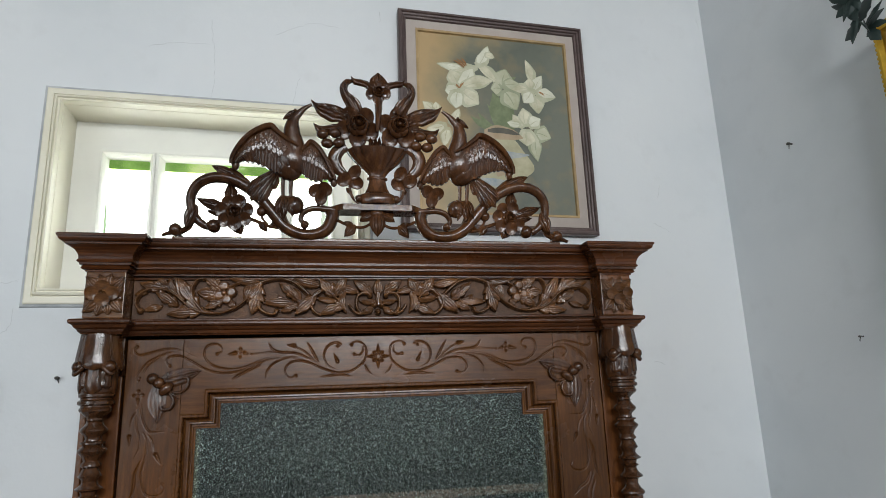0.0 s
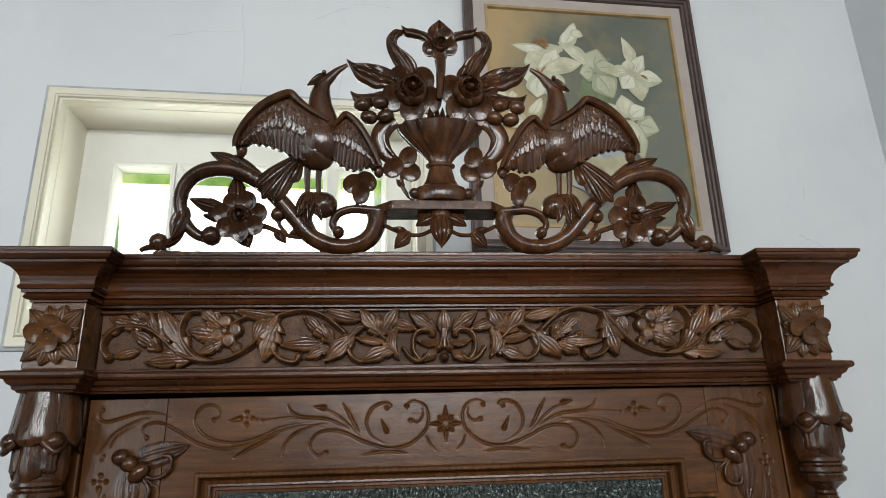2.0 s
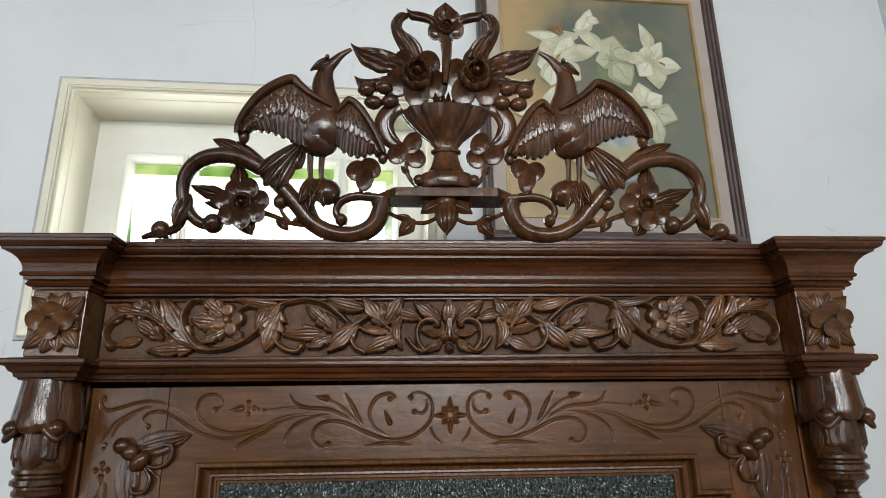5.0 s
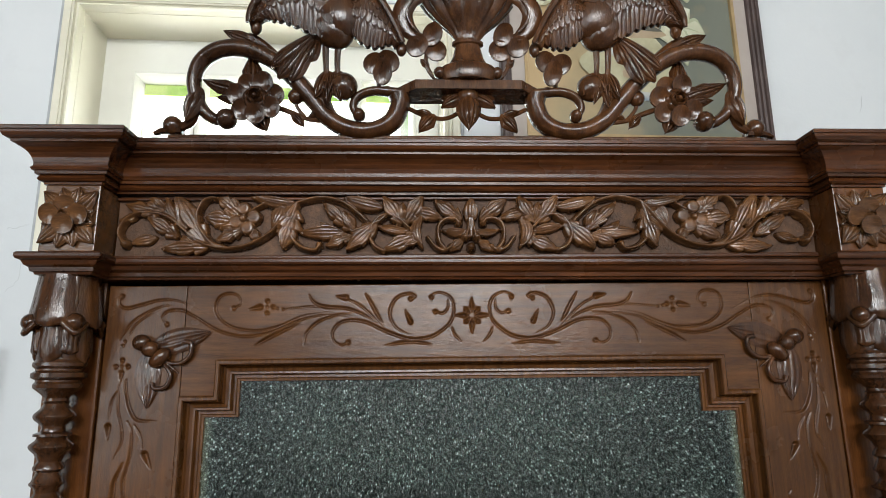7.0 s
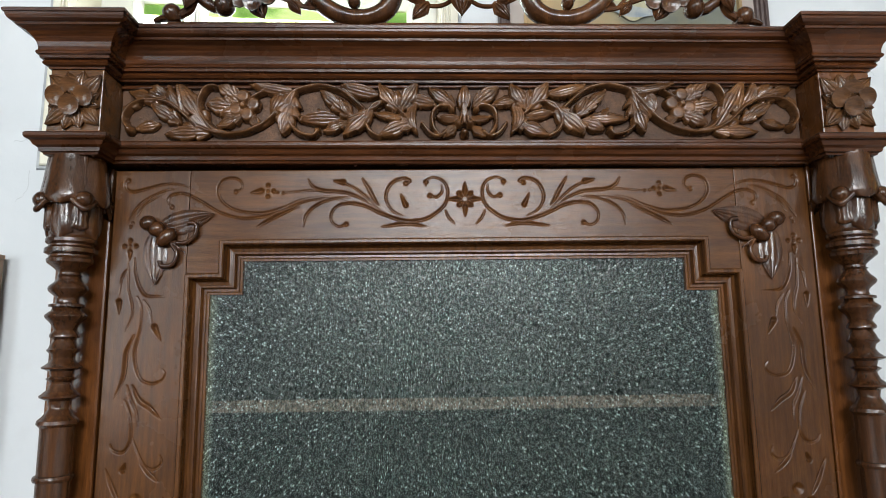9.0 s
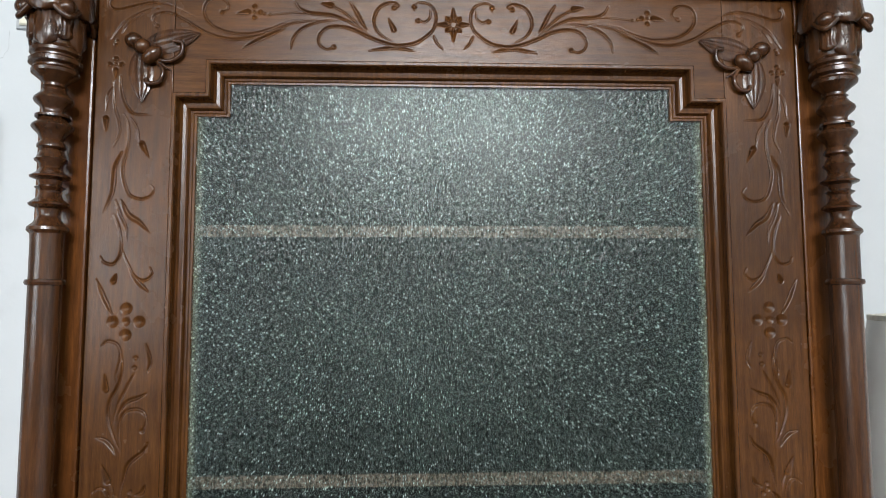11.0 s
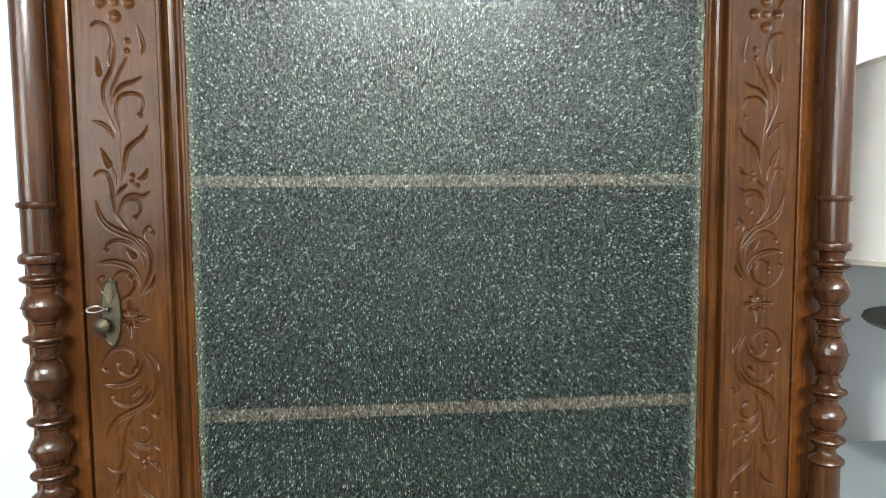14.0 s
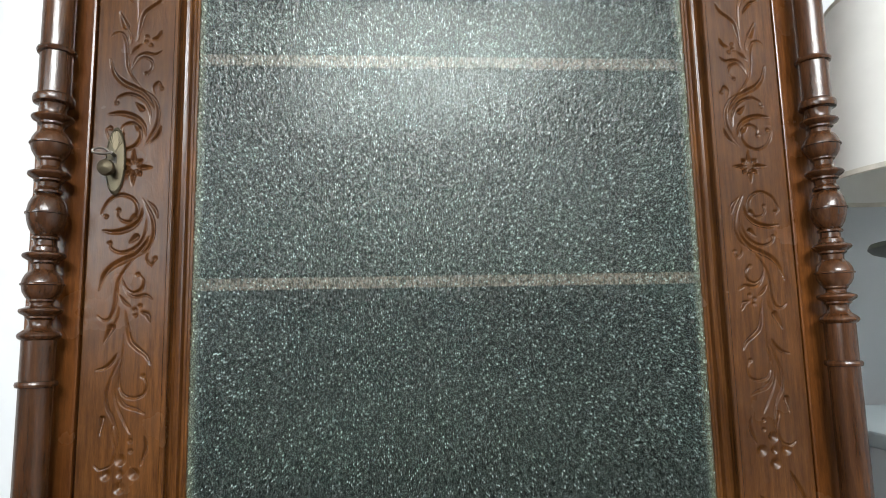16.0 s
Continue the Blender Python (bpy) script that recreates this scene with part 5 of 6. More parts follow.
for s in (1, -1):
    # great scroll
    bm = bmesh.new()
    ctube(bm, [(-0.310, 2.149), (-0.330, 2.154), (-0.347, 2.172), (-0.354, 2.199), (-0.347, 2.224), (-0.328, 2.240), (-0.301, 2.245), (-0.272, 2.239), (-0.246, 2.224), (-0.222, 2.202), (-0.200, 2.177), (-0.179, 2.153), (-0.150, 2.139), (-0.120, 2.139), (-0.098, 2.151), (-0.088, 2.173), (-0.090, 2.185)], 0, 0, s, 1.25, seg=16, taper=lambda t: 0.0068 + 0.0050 * math.sin(math.pi * min(1, t * 1.6) * 0.5) + (0.002 if t > 0.8 else 0) * (t - 0.8) * 5)
    ctube(bm, [(-0.080, 2.187), (-0.102, 2.189), (-0.124, 2.190), (-0.142, 2.183), (-0.149, 2.169), (-0.141, 2.157)], 0.0065, 0.005, s, 1.3, seg=16)
    cblob(bm, [(-0.310, 2.151)][0], 0.0135, s, -0.004, ry=0.016)
    cblob(bm, [(-0.141, 2.157)][0], 0.0085, s, -0.004, ry=0.012)
    cpart("scroll", bm)
    # foot of the scroll with its ball
    bm = bmesh.new()
    cblob(bm, [(-0.380, 2.144)][0], 0.0125, s, 0.0, ry=0.012)
    cleaf(bm, [(-0.345, 2.191), (-0.359, 2.144)], 0.026, s, -0.004, 0, 0.008)
    ctube(bm, [(-0.351, 2.164), (-0.357, 2.149), (-0.369, 2.141)], 0.007, 0.006, s)
    ctube(bm, [(-0.403, 2.133), (-0.390, 2.137), (-0.367, 2.137)], 0.003, 0.006, s, 1.5)
    cpart("scroll_foot", bm)
    # side flower with leaves
    bm = bmesh.new()
    c = [(-0.273, 2.177)][0]
    for k in range(7):
        a = k * 0.8976 + 0.3
        petal(bm, (s * -c[0] + 0.0235 * math.cos(a), fwd(c[1]) - 0.001 - 0.0045 * (k % 2) - 0.001 * k, c[1] + 0.0235 * math.sin(a)), 0.0130, a, 0.22, 1.0, 16, 0.30)
    rosebud(bm, (s * -c[0], fwd(c[1]) - 0.006, c[1]), 0.0160, 0.015, 0.5)
    cpart("flower", bm)
    bm = bmesh.new()
    cleaf(bm, [(-0.279, 2.182), (-0.342, 2.210)], 0.026, s, 0.0, 2, bend=0.08)
    cleaf(bm, [(-0.279, 2.188), (-0.284, 2.241)], 0.030, s, 0.002, 2)
    cleaf(bm, [(-0.282, 2.176), (-0.324, 2.180)], 0.020, s, -0.002, 2)
    cleaf(bm, [(-0.272, 2.161), (-0.259, 2.136)], 0.026, s, 0.0, 1)
    ctube(bm, [(-0.256, 2.171), (-0.230, 2.162), (-0.207, 2.153), (-0.184, 2.150)], 0.004, 0.003, s)
    ctube(bm, [(-0.223, 2.179), (-0.221, 2.168), (-0.211, 2.156)], 0.003, 0.0025, s)
    cblob(bm, [(-0.223, 2.182)][0], 0.0105, s)
    cleaf(bm, [(-0.227, 2.161), (-0.211, 2.142)], 0.014, s)
    cleaf(bm, [(-0.207, 2.153), (-0.187, 2.166)], 0.012, s)
    cleaf(bm, [(-0.276, 2.250), (-0.317, 2.267)], 0.018, s, -0.004, 0, 0.003)
    ctube(bm, [(-0.285, 2.260), (-0.269, 2.252), (-0.249, 2.235)], 0.006, 0.006, s)
    cpart("leaf_spray", bm)
    # bird
    bm = bmesh.new()
    cblob(bm, [(-0.170, 2.290)][0], (0.036, 0.021, 0.042), s, -0.006, -0.30)
    cblob(bm, [(-0.181, 2.274)][0], (0.028, 0.020, 0.040), s, -0.005, -0.75)
    ctube(bm, [(-0.161, 2.298), (-0.164, 2.315), (-0.168, 2.332), (-0.168, 2.349), (-0.164, 2.364), (-0.155, 2.374), (-0.145, 2.384), (-0.131, 2.393)], 0, 0, s, 0.80, -0.008, 16, lambda t: 0.0215 - 0.0070 * min(1, t / 0.42) - 0.0118 * max(0, (t - 0.42) / 0.58) ** 0.75)
    cleaf(bm, [(-0.160, 2.375), (-0.187, 2.360)], 0.014, s, -0.014, 0, 0.004, 0.10)
    cblob(bm, [(-0.162, 2.374)][0], 0.0032, s, -0.021)
    wing(bm, [(-0.159, 2.298), (-0.181, 2.318), (-0.198, 2.332), (-0.209, 2.339), (-0.231, 2.330), (-0.250, 2.315), (-0.266, 2.295), (-0.276, 2.276), (-0.278, 2.264)], [(-0.171, 2.258), (-0.185, 2.251), (-0.199, 2.254), (-0.214, 2.262), (-0.227, 2.267), (-0.239, 2.271), (-0.250, 2.272), (-0.259, 2.273), (-0.264, 2.270)], s, 10, -0.019)
    wing(bm, [(-0.154, 2.296), (-0.142, 2.304), (-0.131, 2.312), (-0.120, 2.304), (-0.107, 2.287), (-0.096, 2.266), (-0.086, 2.243)], [(-0.150, 2.271), (-0.148, 2.256), (-0.139, 2.246), (-0.126, 2.240), (-0.112, 2.240), (-0.101, 2.244), (-0.092, 2.239)], s, 8, -0.017)
    ctube(bm, [(-0.154, 2.303), (-0.181, 2.319), (-0.197, 2.332), (-0.208, 2.340), (-0.231, 2.331), (-0.251, 2.316), (-0.267, 2.296), (-0.277, 2.277), (-0.279, 2.264)], 0, 0, s, 1.0, -0.026, 8, lambda t: 0.0030 + 0.0030 * math.sin(math.pi * t))
    ctube(bm, [(-0.148, 2.296), (-0.139, 2.306), (-0.131, 2.313), (-0.119, 2.305), (-0.106, 2.288), (-0.094, 2.266), (-0.083, 2.242)], 0, 0, s, 1.0, -0.024, 8, lambda t: 0.0028 + 0.0020 * math.sin(math.pi * t))
    cblob(bm, [(-0.272, 2.266)][0], (0.0075, 0.008, 0.011), s, -0.012)
    cblob(bm, [(-0.086, 2.239)][0], (0.0070, 0.007, 0.010), s, -0.012)
    # tail
    for a, b in zip([(-0.197, 2.260), (-0.199, 2.256), (-0.199, 2.252), (-0.194, 2.252)], [(-0.251, 2.213), (-0.242, 2.197), (-0.227, 2.194), (-0.208, 2.221)]):
        cleaf(bm, [a, b], 0.024, s, -0.008, 0, 0.006, blunt=True)
    # legs and claws
    for a in ([(-0.184, 2.254), (-0.184, 2.227), (-0.182, 2.197)], [(-0.167, 2.257), (-0.169, 2.230), (-0.168, 2.201)]):
        ctube(bm, a, 0.0050, 0.0032, s, 1.0, -0.006)
        x, z = mir(a, s)[-1]
        for k in (-1, 0, 1):
            tube(bm, [(x, fwd(z) - 0.006, z), (x + 0.004 * k, fwd(z) - 0.014, z - 0.004), (x + 0.007 * k, fwd(z) - 0.016, z - 0.014)], 0.0030, 0.0014, 1.0, 6)
    cpart("bird", bm, "carved bird with spread wings")
    # bud under the bird's feet
    bm = bmesh.new()
    c = [(-0.161, 2.194)][0]
    cblob(bm, c, (0.0185, 0.016, 0.0185), s, -0.004, 0.0)
    c = [(-0.178, 2.197)][0]
    for k, (dx, dz, ln) in enumerate(((-0.30, -1, 0.040), (-0.05, -1, 0.048), (0.22, -1, 0.044), (0.5, -0.9, 0.036))):
        leaf3(bm, (s * -(c[0] + 0.006 * (k - 1)), fwd(c[1]) - 0.010, c[1] + 0.014), (s * -dx, -0.05, dz), (0.15 * (k - 1), -1, 0), ln, 0.017, 0.005, 0, 0, 0.004)
    ctube(bm, [(-0.186, 2.203), (-0.188, 2.185), (-0.184, 2.167), (-0.176, 2.152)], 0.009, 0.010, s, 1.0, -0.002)
    cpart("bud", bm)
    # trefoil under the near wing
    bm = bmesh.new()
    for p, t in zip([(-0.121, 2.223), (-0.103, 2.228), (-0.110, 2.209)], (0.3, -0.5, 1.3)):
        petal(bm, (s * -p[0], fwd(p[1]) - 0.002 - 0.0045 * (t + 0.5), p[1]), 0.0150, t, 0.16, 0.82, 16, 0.40)
    ctube(bm, [(-0.112, 2.215), (-0.116, 2.199), (-0.111, 2.185)], 0.003, 0.003, s)
    cleaf(bm, [(-0.113, 2.191), (-0.099, 2.195)], 0.010, s)
    cpart("trefoil", bm)
    # second trefoil and twig by the vase
    bm = bmesh.new()
    for p, t in zip([(-0.066, 2.246), (-0.046, 2.260), (-0.042, 2.242)], (0.4, 0.9, -0.3)):
        petal(bm, (s * -p[0], fwd(p[1]) - 0.002 - 0.0045 * (t + 0.5), p[1]), 0.0150, t, 0.16, 0.82, 16, 0.40)
    ctube(bm, [(-0.053, 2.246), (-0.054, 2.226), (-0.046, 2.211), (-0.035, 2.202)], 0.003, 0.003, s)
    cleaf(bm, [(-0.051, 2.222), (-0.062, 2.233)], 0.010, s)
    cblob(bm, [(-0.033, 2.203)][0], 0.006, s)
    cpart("twig", bm)
    # curled strap down the vase's side
    bm = bmesh.new()
    ctube(bm, [(-0.063, 2.314), (-0.077, 2.305), (-0.085, 2.289), (-0.080, 2.271), (-0.069, 2.260), (-0.059, 2.257)], 0, 0, s, 0.42, -0.006, 12, lambda t: 0.0050 + 0.0085 * math.sin(math.pi * min(1, 0.25 + t * 0.75)) ** 0.8)
    ctube(bm, [(-0.069, 2.307), (-0.079, 2.289), (-0.075, 2.273), (-0.066, 2.262)], 0.0016, 0.0016, s, 1.0, -0.0125, 6)
    cpart("strap_leaf", bm)
    # leaves to the side of the roses
    for edge, other, y, folds in (
        ([(-0.054, 2.379), (-0.068, 2.390), (-0.085, 2.397), (-0.106, 2.399), (-0.120, 2.399), (-0.133, 2.406)], [(-0.063, 2.359), (-0.078, 2.363), (-0.093, 2.362), (-0.106, 2.369), (-0.117, 2.375), (-0.126, 2.389), (-0.133, 2.405)], -0.002, 4),
        ([(-0.071, 2.361), (-0.085, 2.361), (-0.099, 2.357), (-0.113, 2.355), (-0.128, 2.361)], [(-0.073, 2.342), (-0.087, 2.337), (-0.100, 2.337), (-0.114, 2.337), (-0.123, 2.347), (-0.127, 2.359)], 0.002, 3),
        ([(-0.053, 2.378), (-0.065, 2.398), (-0.074, 2.416), (-0.077, 2.431), (-0.073, 2.442), (-0.064, 2.450), (-0.053, 2.450)], [(-0.030, 2.385), (-0.034, 2.400), (-0.043, 2.412), (-0.055, 2.420), (-0.061, 2.428), (-0.059, 2.438), (-0.052, 2.444)], -0.004, 3),
        ([(-0.011, 2.442), (-0.024, 2.448), (-0.036, 2.450), (-0.047, 2.451), (-0.055, 2.456)], [(-0.015, 2.422), (-0.021, 2.430), (-0.029, 2.435), (-0.041, 2.438), (-0.050, 2.440), (-0.054, 2.451)], -0.006, 2),
    ):
        bm = bmesh.new()
        blade(bm, edge, other, s, y, folds)
        cpart("leaf", bm)
    bm = bmesh.new()
    cleaf(bm, [(-0.010, 2.300), (-0.015, 2.335)], 0.012, s, -0.010, 0, 0.004)
    cleaf(bm, [(-0.003, 2.300), (-0.004, 2.338)], 0.010, s, -0.006, 0, 0.004)
    cpart("stem_tuft", bm)
    for p, t in zip([(-0.109, 2.333), (-0.085, 2.336), (-0.100, 2.315), (-0.077, 2.317)], (-0.2, 0.1, 0.1, -0.3)):
        bm = bmesh.new()
        cblob(bm, p, (0.0128, 0.0105, 0.0100), s, -0.012, t)
        cpart("berry", bm)
    # rose
    bm = bmesh.new()
    c = (-0.0405, 2.352)
    x, z = s * -c[0], c[1]
    y = fwd(z) - 0.016
    for k in range(5):
        a = k * 1.2566 + 0.3 * s
        petal(bm, (x + 0.0270 * math.cos(a), y + 0.012 - 0.0020 * k, z + 0.0270 * math.sin(a)), 0.0175, a, 0.20, 1.0, 20, 0.45)
    rosebud(bm, (x, y + 0.001, z), 0.0235, 0.026, 0.8 * s)
    cpart("rose", bm, "carved open rose")
    # leaf twig under the platform
    bm = bmesh.new()
    ctube(bm, [(-0.004, 2.167), (-0.028, 2.155), (-0.055, 2.158), (-0.082, 2.170)], 0.003, 0.003, s)
    cleaf(bm, [(-0.043, 2.158), (-0.064, 2.134)], 0.022, s, -0.004, 1)
    cleaf(bm, [(-0.047, 2.158), (-0.068, 2.164)], 0.012, s, -0.002)
    cleaf(bm, [(0.000, 2.180), (-0.034, 2.173)], 0.024, s, -0.006, 0, 0.006, -0.15)
    cpart("leaf_twig", bm)

# platform, vase and the flower on top
z0 = [(-0.000, 2.189)][0][1]
bm = bmesh.new()
sweep(bm, [[(x * k, CY + yy, zq) for x, yy in ((-0.098, 0.016), (0.098, 0.016), (0.092, -0.006), (0.068, -0.030), (-0.068, -0.030), (-0.092, -0.006))] for k, zq in ((0.99, z0 - 0.006), (1.0, z0 - 0.004), (1.0, z0 + 0.006))], closed_profile=True)
part("platform", fix_normals(bm), WOOD_CARVE, crest)
zz = [p[1] for p in [(-0.000, 2.196), (-0.000, 2.205), (-0.000, 2.213), (-0.000, 2.221), (-0.000, 2.229), (-0.000, 2.243), (-0.000, 2.250), (-0.000, 2.256), (-0.000, 2.266), (-0.000, 2.282), (-0.000, 2.297), (-0.000, 2.307)]]
vp = list(zip((0.033, 0.039, 0.036, 0.025, 0.0205, 0.0170, 0.0170, 0.0165, 0.024, 0.042, 0.056, 0.062), zz))
vp[6:7] = [(0.0165, zz[6] - 0.003), (0.0205, zz[6] - 0.0015), (0.0205, zz[6] + 0.002), (0.0165, zz[6] + 0.0035)]
vp[3:3] = [(0.034, zz[2] + 0.003), (0.028, zz[2] + 0.0045)]
vp.append((0.0635, zz[-1] + 0.002))
bm = bmesh.new()
prof = [(0, zz[0])] + vp + [(0.058, zz[-1] + 0.004), (0, zz[-1] + 0.004)]
seg = 120
loops = []
for i in range(seg):
    a = i * 2 * math.pi / seg
    loops.append([(r * (1 - (0.085 * (1 - abs(math.sin(a * 7)) ** 0.7) if 0.02 < r and z > zz[8] - 0.002 else 0)) * math.cos(a), fwd(zz[6]) - 0.004 + r * 0.55 * (1 - (0.085 * (1 - abs(math.sin(a * 7)) ** 0.7) if 0.02 < r and z > zz[8] - 0.002 else 0)) * math.sin(a), z) for r, z in prof])
sweep(bm, loops, closed_path=True, caps=False)
for k in range(-4, 5):
    a = k * 0.33
    blob(bm, (0.037 * math.sin(a), fwd(zz[1]) - 0.006 - 0.022 * math.cos(a), zz[1] + 0.001), (0.0065, 0.004, 0.0060))
for sx in (-1, 1):
    blob(bm, (sx * 0.037, fwd(zz[1]) - 0.016, zz[1] + 0.002), (0.008, 0.008, 0.008))
cpart("vase", bm, "carved fluted flower vase")
bm = bmesh.new()
c = [(0.001, 2.424)][0]
for k in range(5):
    a = math.pi / 2 + k * 1.2566 + 0.6283
    petal(bm, (0.0150 * math.cos(a), fwd(c[1]) - 0.006 - 0.0020 * k, c[1] + 0.0150 * math.sin(a)), 0.0112, a, 0.24, 1.0, 16, 0.35)
rosebud(bm, (0, fwd(c[1]) - 0.012, c[1]), 0.0120, 0.014)
leaf3(bm, (0, fwd(c[1]) - 0.006, c[1] + 0.012), (0, -0.05, 1), (0, -1, 0), [(0.001, 2.468)][0][1] - c[1] - 0.012, 0.034, 0.009, 0, 0, 0.006)
tube(bm, [(0, fwd(c[1]) - 0.004, c[1] - 0.008), (0.001, fwd(c[1]) - 0.006, c[1] - 0.040), (-0.002, fwd(c[1]) - 0.006, c[1] - 0.085)], 0.0095, 0.0042)
cpart("top_flower", bm)
bm = bmesh.new()
c = [(-0.000, 2.185)][0]
blob(bm, (0, fwd(c[1]) - 0.010, c[1] - 0.006), (0.015, 0.012, 0.012))
leaf3(bm, (0, fwd(c[1]) - 0.014, c[1] - 0.006), (0, 0, -1), (0, -1, 0), 0.047, 0.032, 0.010, 0, 0, 0.008)
for k in (-1, 1):
    leaf3(bm, (0.006 * k, fwd(c[1]) - 0.010, c[1] - 0.004), (0.9 * k, 0, -0.55), (0.1 * k, -1, 0), 0.034, 0.020, 0.006, 0, 0, 0.005)
cpart("calyx", bm)

# ---- things round the cabinet ----
# picture on the back wall
pic = thing("framed_picture", "painting of white lilies in a dark wooden frame", "picture")
PX0, PX1, PZL, PZH = 0.1075, 0.724, 2.286, 2.997
pic.matrix_world = WALLM @ pose(0, -0.006, PZL, 0.3) @ Matrix.Translation((0, 0, -PZL))
pcx, pcz, phx, phz = (PX0 + PX1) / 2, (PZL + PZH) / 2, (PX1 - PX0) / 2, (PZH - PZL) / 2


def mitred(profile, mat, name, parent, lab=""):
    b = bmesh.new()
    sweep(b, [[(pcx + sx * (phx - u), y, pcz + sz * (phz - u)) for u, y in profile] for sx, sz in ((-1, -1), (1, -1), (1, 1), (-1, 1))], closed_path=True)
    return part(name, fix_normals(b), mat, parent, lab)


mitred([(0, 0), (0, -0.022), (0.004, -0.027), (0.010, -0.027), (0.012, -0.022), (0.017, -0.021), (0.019, -0.016), (0.024, -0.015), (0.026, -0.010), (0.026, 0.0)], PIC_FRAME, "frame", pic)
mitred([(0.026, -0.008), (0.056, -0.010)], MAT, "mount", pic, "pinkish grey mount")
mitred([(0.056, -0.008), (0.056, -0.013), (0.063, -0.013), (0.065, -0.006)], PIC_FILLET, "fillet", pic, "dull gilt fillet")

# lamp beside the cabinet
LX, LYY = 0.935, 0.215
lamp = thing("table_lamp", "white shaded table lamp on a dark green vase base", "lamp")
lamp.location = (LX, LYY, 0)
bm = bmesh.new()
shp = [(0.243, 1.160), (0.2405, 1.20), (0.234, 1.25), (0.224, 1.32), (0.210, 1.39), (0.196, 1.45), (0.186, 1.508)]
lathe(bm, shp + [(r - 0.002, z) for r, z in reversed(shp)] + [shp[0]], 0, 0, 64)
sh = part("shade", fix_normals(bm), SHADE, lamp, smooth=True)
for r, z in ((0.2436, 1.161), (0.1866, 1.503)):
    bm = bmesh.new()
    lathe(bm, [(r, z - 0.004), (r + 0.0015, z - 0.003), (r + 0.0012, z + 0.005), (r - 0.003, z + 0.006), (r - 0.003, z - 0.004), (r, z - 0.004)], 0, 0, 64)
    part("trim", fix_normals(bm), SHADE_TRIM, sh, smooth=True)
urn_p = [(0, 0.742), (0.075, 0.742), (0.08, 0.75), (0.07, 0.765), (0.05, 0.775), (0.06, 0.81), (0.085, 0.86), (0.09, 0.90), (0.082, 0.94), (0.074, 0.975), (0.076, 1.0), (0.10, 1.022), (0.145, 1.036), (0.152, 1.043), (0.148, 1.052), (0.12, 1.056), (0.06, 1.06), (0.02, 1.065), (0.012, 1.08), (0.012, 1.12), (0, 1.12)]
part("vase_base", fix_normals(lathe(bmesh.new(), urn_p, 0, 0, 40)), URN, lamp, "dark green vase base", smooth=True)
part("socket", lathe(bmesh.new(), [(0, 1.121), (0.016, 1.121), (0.016, 1.19), (0.008, 1.2), (0.008, 1.49), (0, 1.49)], 0, 0, 16), BRASS, lamp, smooth=True)
tab = thing("side_table", "small pale grey-blue painted side table under the lamp", "table")
part("tabletop", boxed(0.66, 1.19, -0.02, 0.44, 0.715, 0.741, bevel=0.004), TABLE_PAINT, tab)
for x in (0.69, 1.16):
    for y in (0.01, 0.41):
        part("leg", boxed(x - 0.02, x + 0.02, y - 0.02, y + 0.02, 0, 0.7145, bevel=0.004), TABLE_PAINT, tab)

# neighbour on the other side
nb = thing("wooden_board", "brown wooden board standing upright beside the wall", "board")
part("panel", boxed(-1.15, -0.868, 0.384, 0.396, 0.0, 1.883, bevel=0.002), WOOD_PALE, nb)
part("top_edge", boxed(-1.15, -0.867, 0.382, 0.398, 1.8835, 1.892, bevel=0.002), WOOD_PALE, nb)

# painting: ground colour, then flat painted shapes a hair above it
PIN = (PX0 + 0.064, PX1 - 0.064, PZL + 0.064, PZH - 0.064)


def painted_ground():
    m, n, l, p = material("painted_ground")
    tc, sep = n.new("ShaderNodeTexCoord"), n.new("ShaderNodeSeparateXYZ")
    l.new(tc.outputs["Object"], sep.inputs[0])
    mr = n.new("ShaderNodeMapRange")
    l.new(sep.outputs["X"], mr.inputs["Value"])
    mr.inputs["From Min"].default_value, mr.inputs["From Max"].default_value = PIN[0], PIN[1]
    add = n.new("ShaderNodeMath")
    l.new(mr.outputs[0], add.inputs[0])
    big = noise_tex(n, l, 4.5, 5)
    mul = n.new("ShaderNodeMath")
    mul.operation = "MULTIPLY_ADD"
    l.new(big, mul.inputs[0])
    mul.inputs[1].default_value, mul.inputs[2].default_value = 1.3, -0.65
    l.new(mul.outputs[0], add.inputs[1])
    c = ramp(n, l, add.outputs[0], [(0.05, (0.40, 0.28, 0.14)), (0.28, (0.29, 0.23, 0.125)), (0.46, (0.165, 0.160, 0.115)), (0.62, (0.105, 0.118, 0.095)), (0.95, (0.145, 0.155, 0.122))])
    c2 = mixed(n, l, ramp(n, l, noise_tex(n, l, 8, 4), [(0.52, (0, 0, 0)), (0.72, (0.5, 0.5, 0.5))]), c, (0.30, 0.22, 0.10))
    l.new(c2, p.inputs["Base Color"])
    p.inputs["Roughness"].default_value = 0.42
    l.new(bump(n, l, noise_tex(n, l, 260, 2), 0.15, 0.001), p.inputs["Normal"])
    return m


def brush(name, a, b):
    m, n, l, p = material(name)
    l.new(ramp(n, l, noise_tex(n, l, 26, 5), [(0.3, a), (0.68, b)]), p.inputs["Base Color"])
    p.inputs["Roughness"].default_value = 0.45
    return m


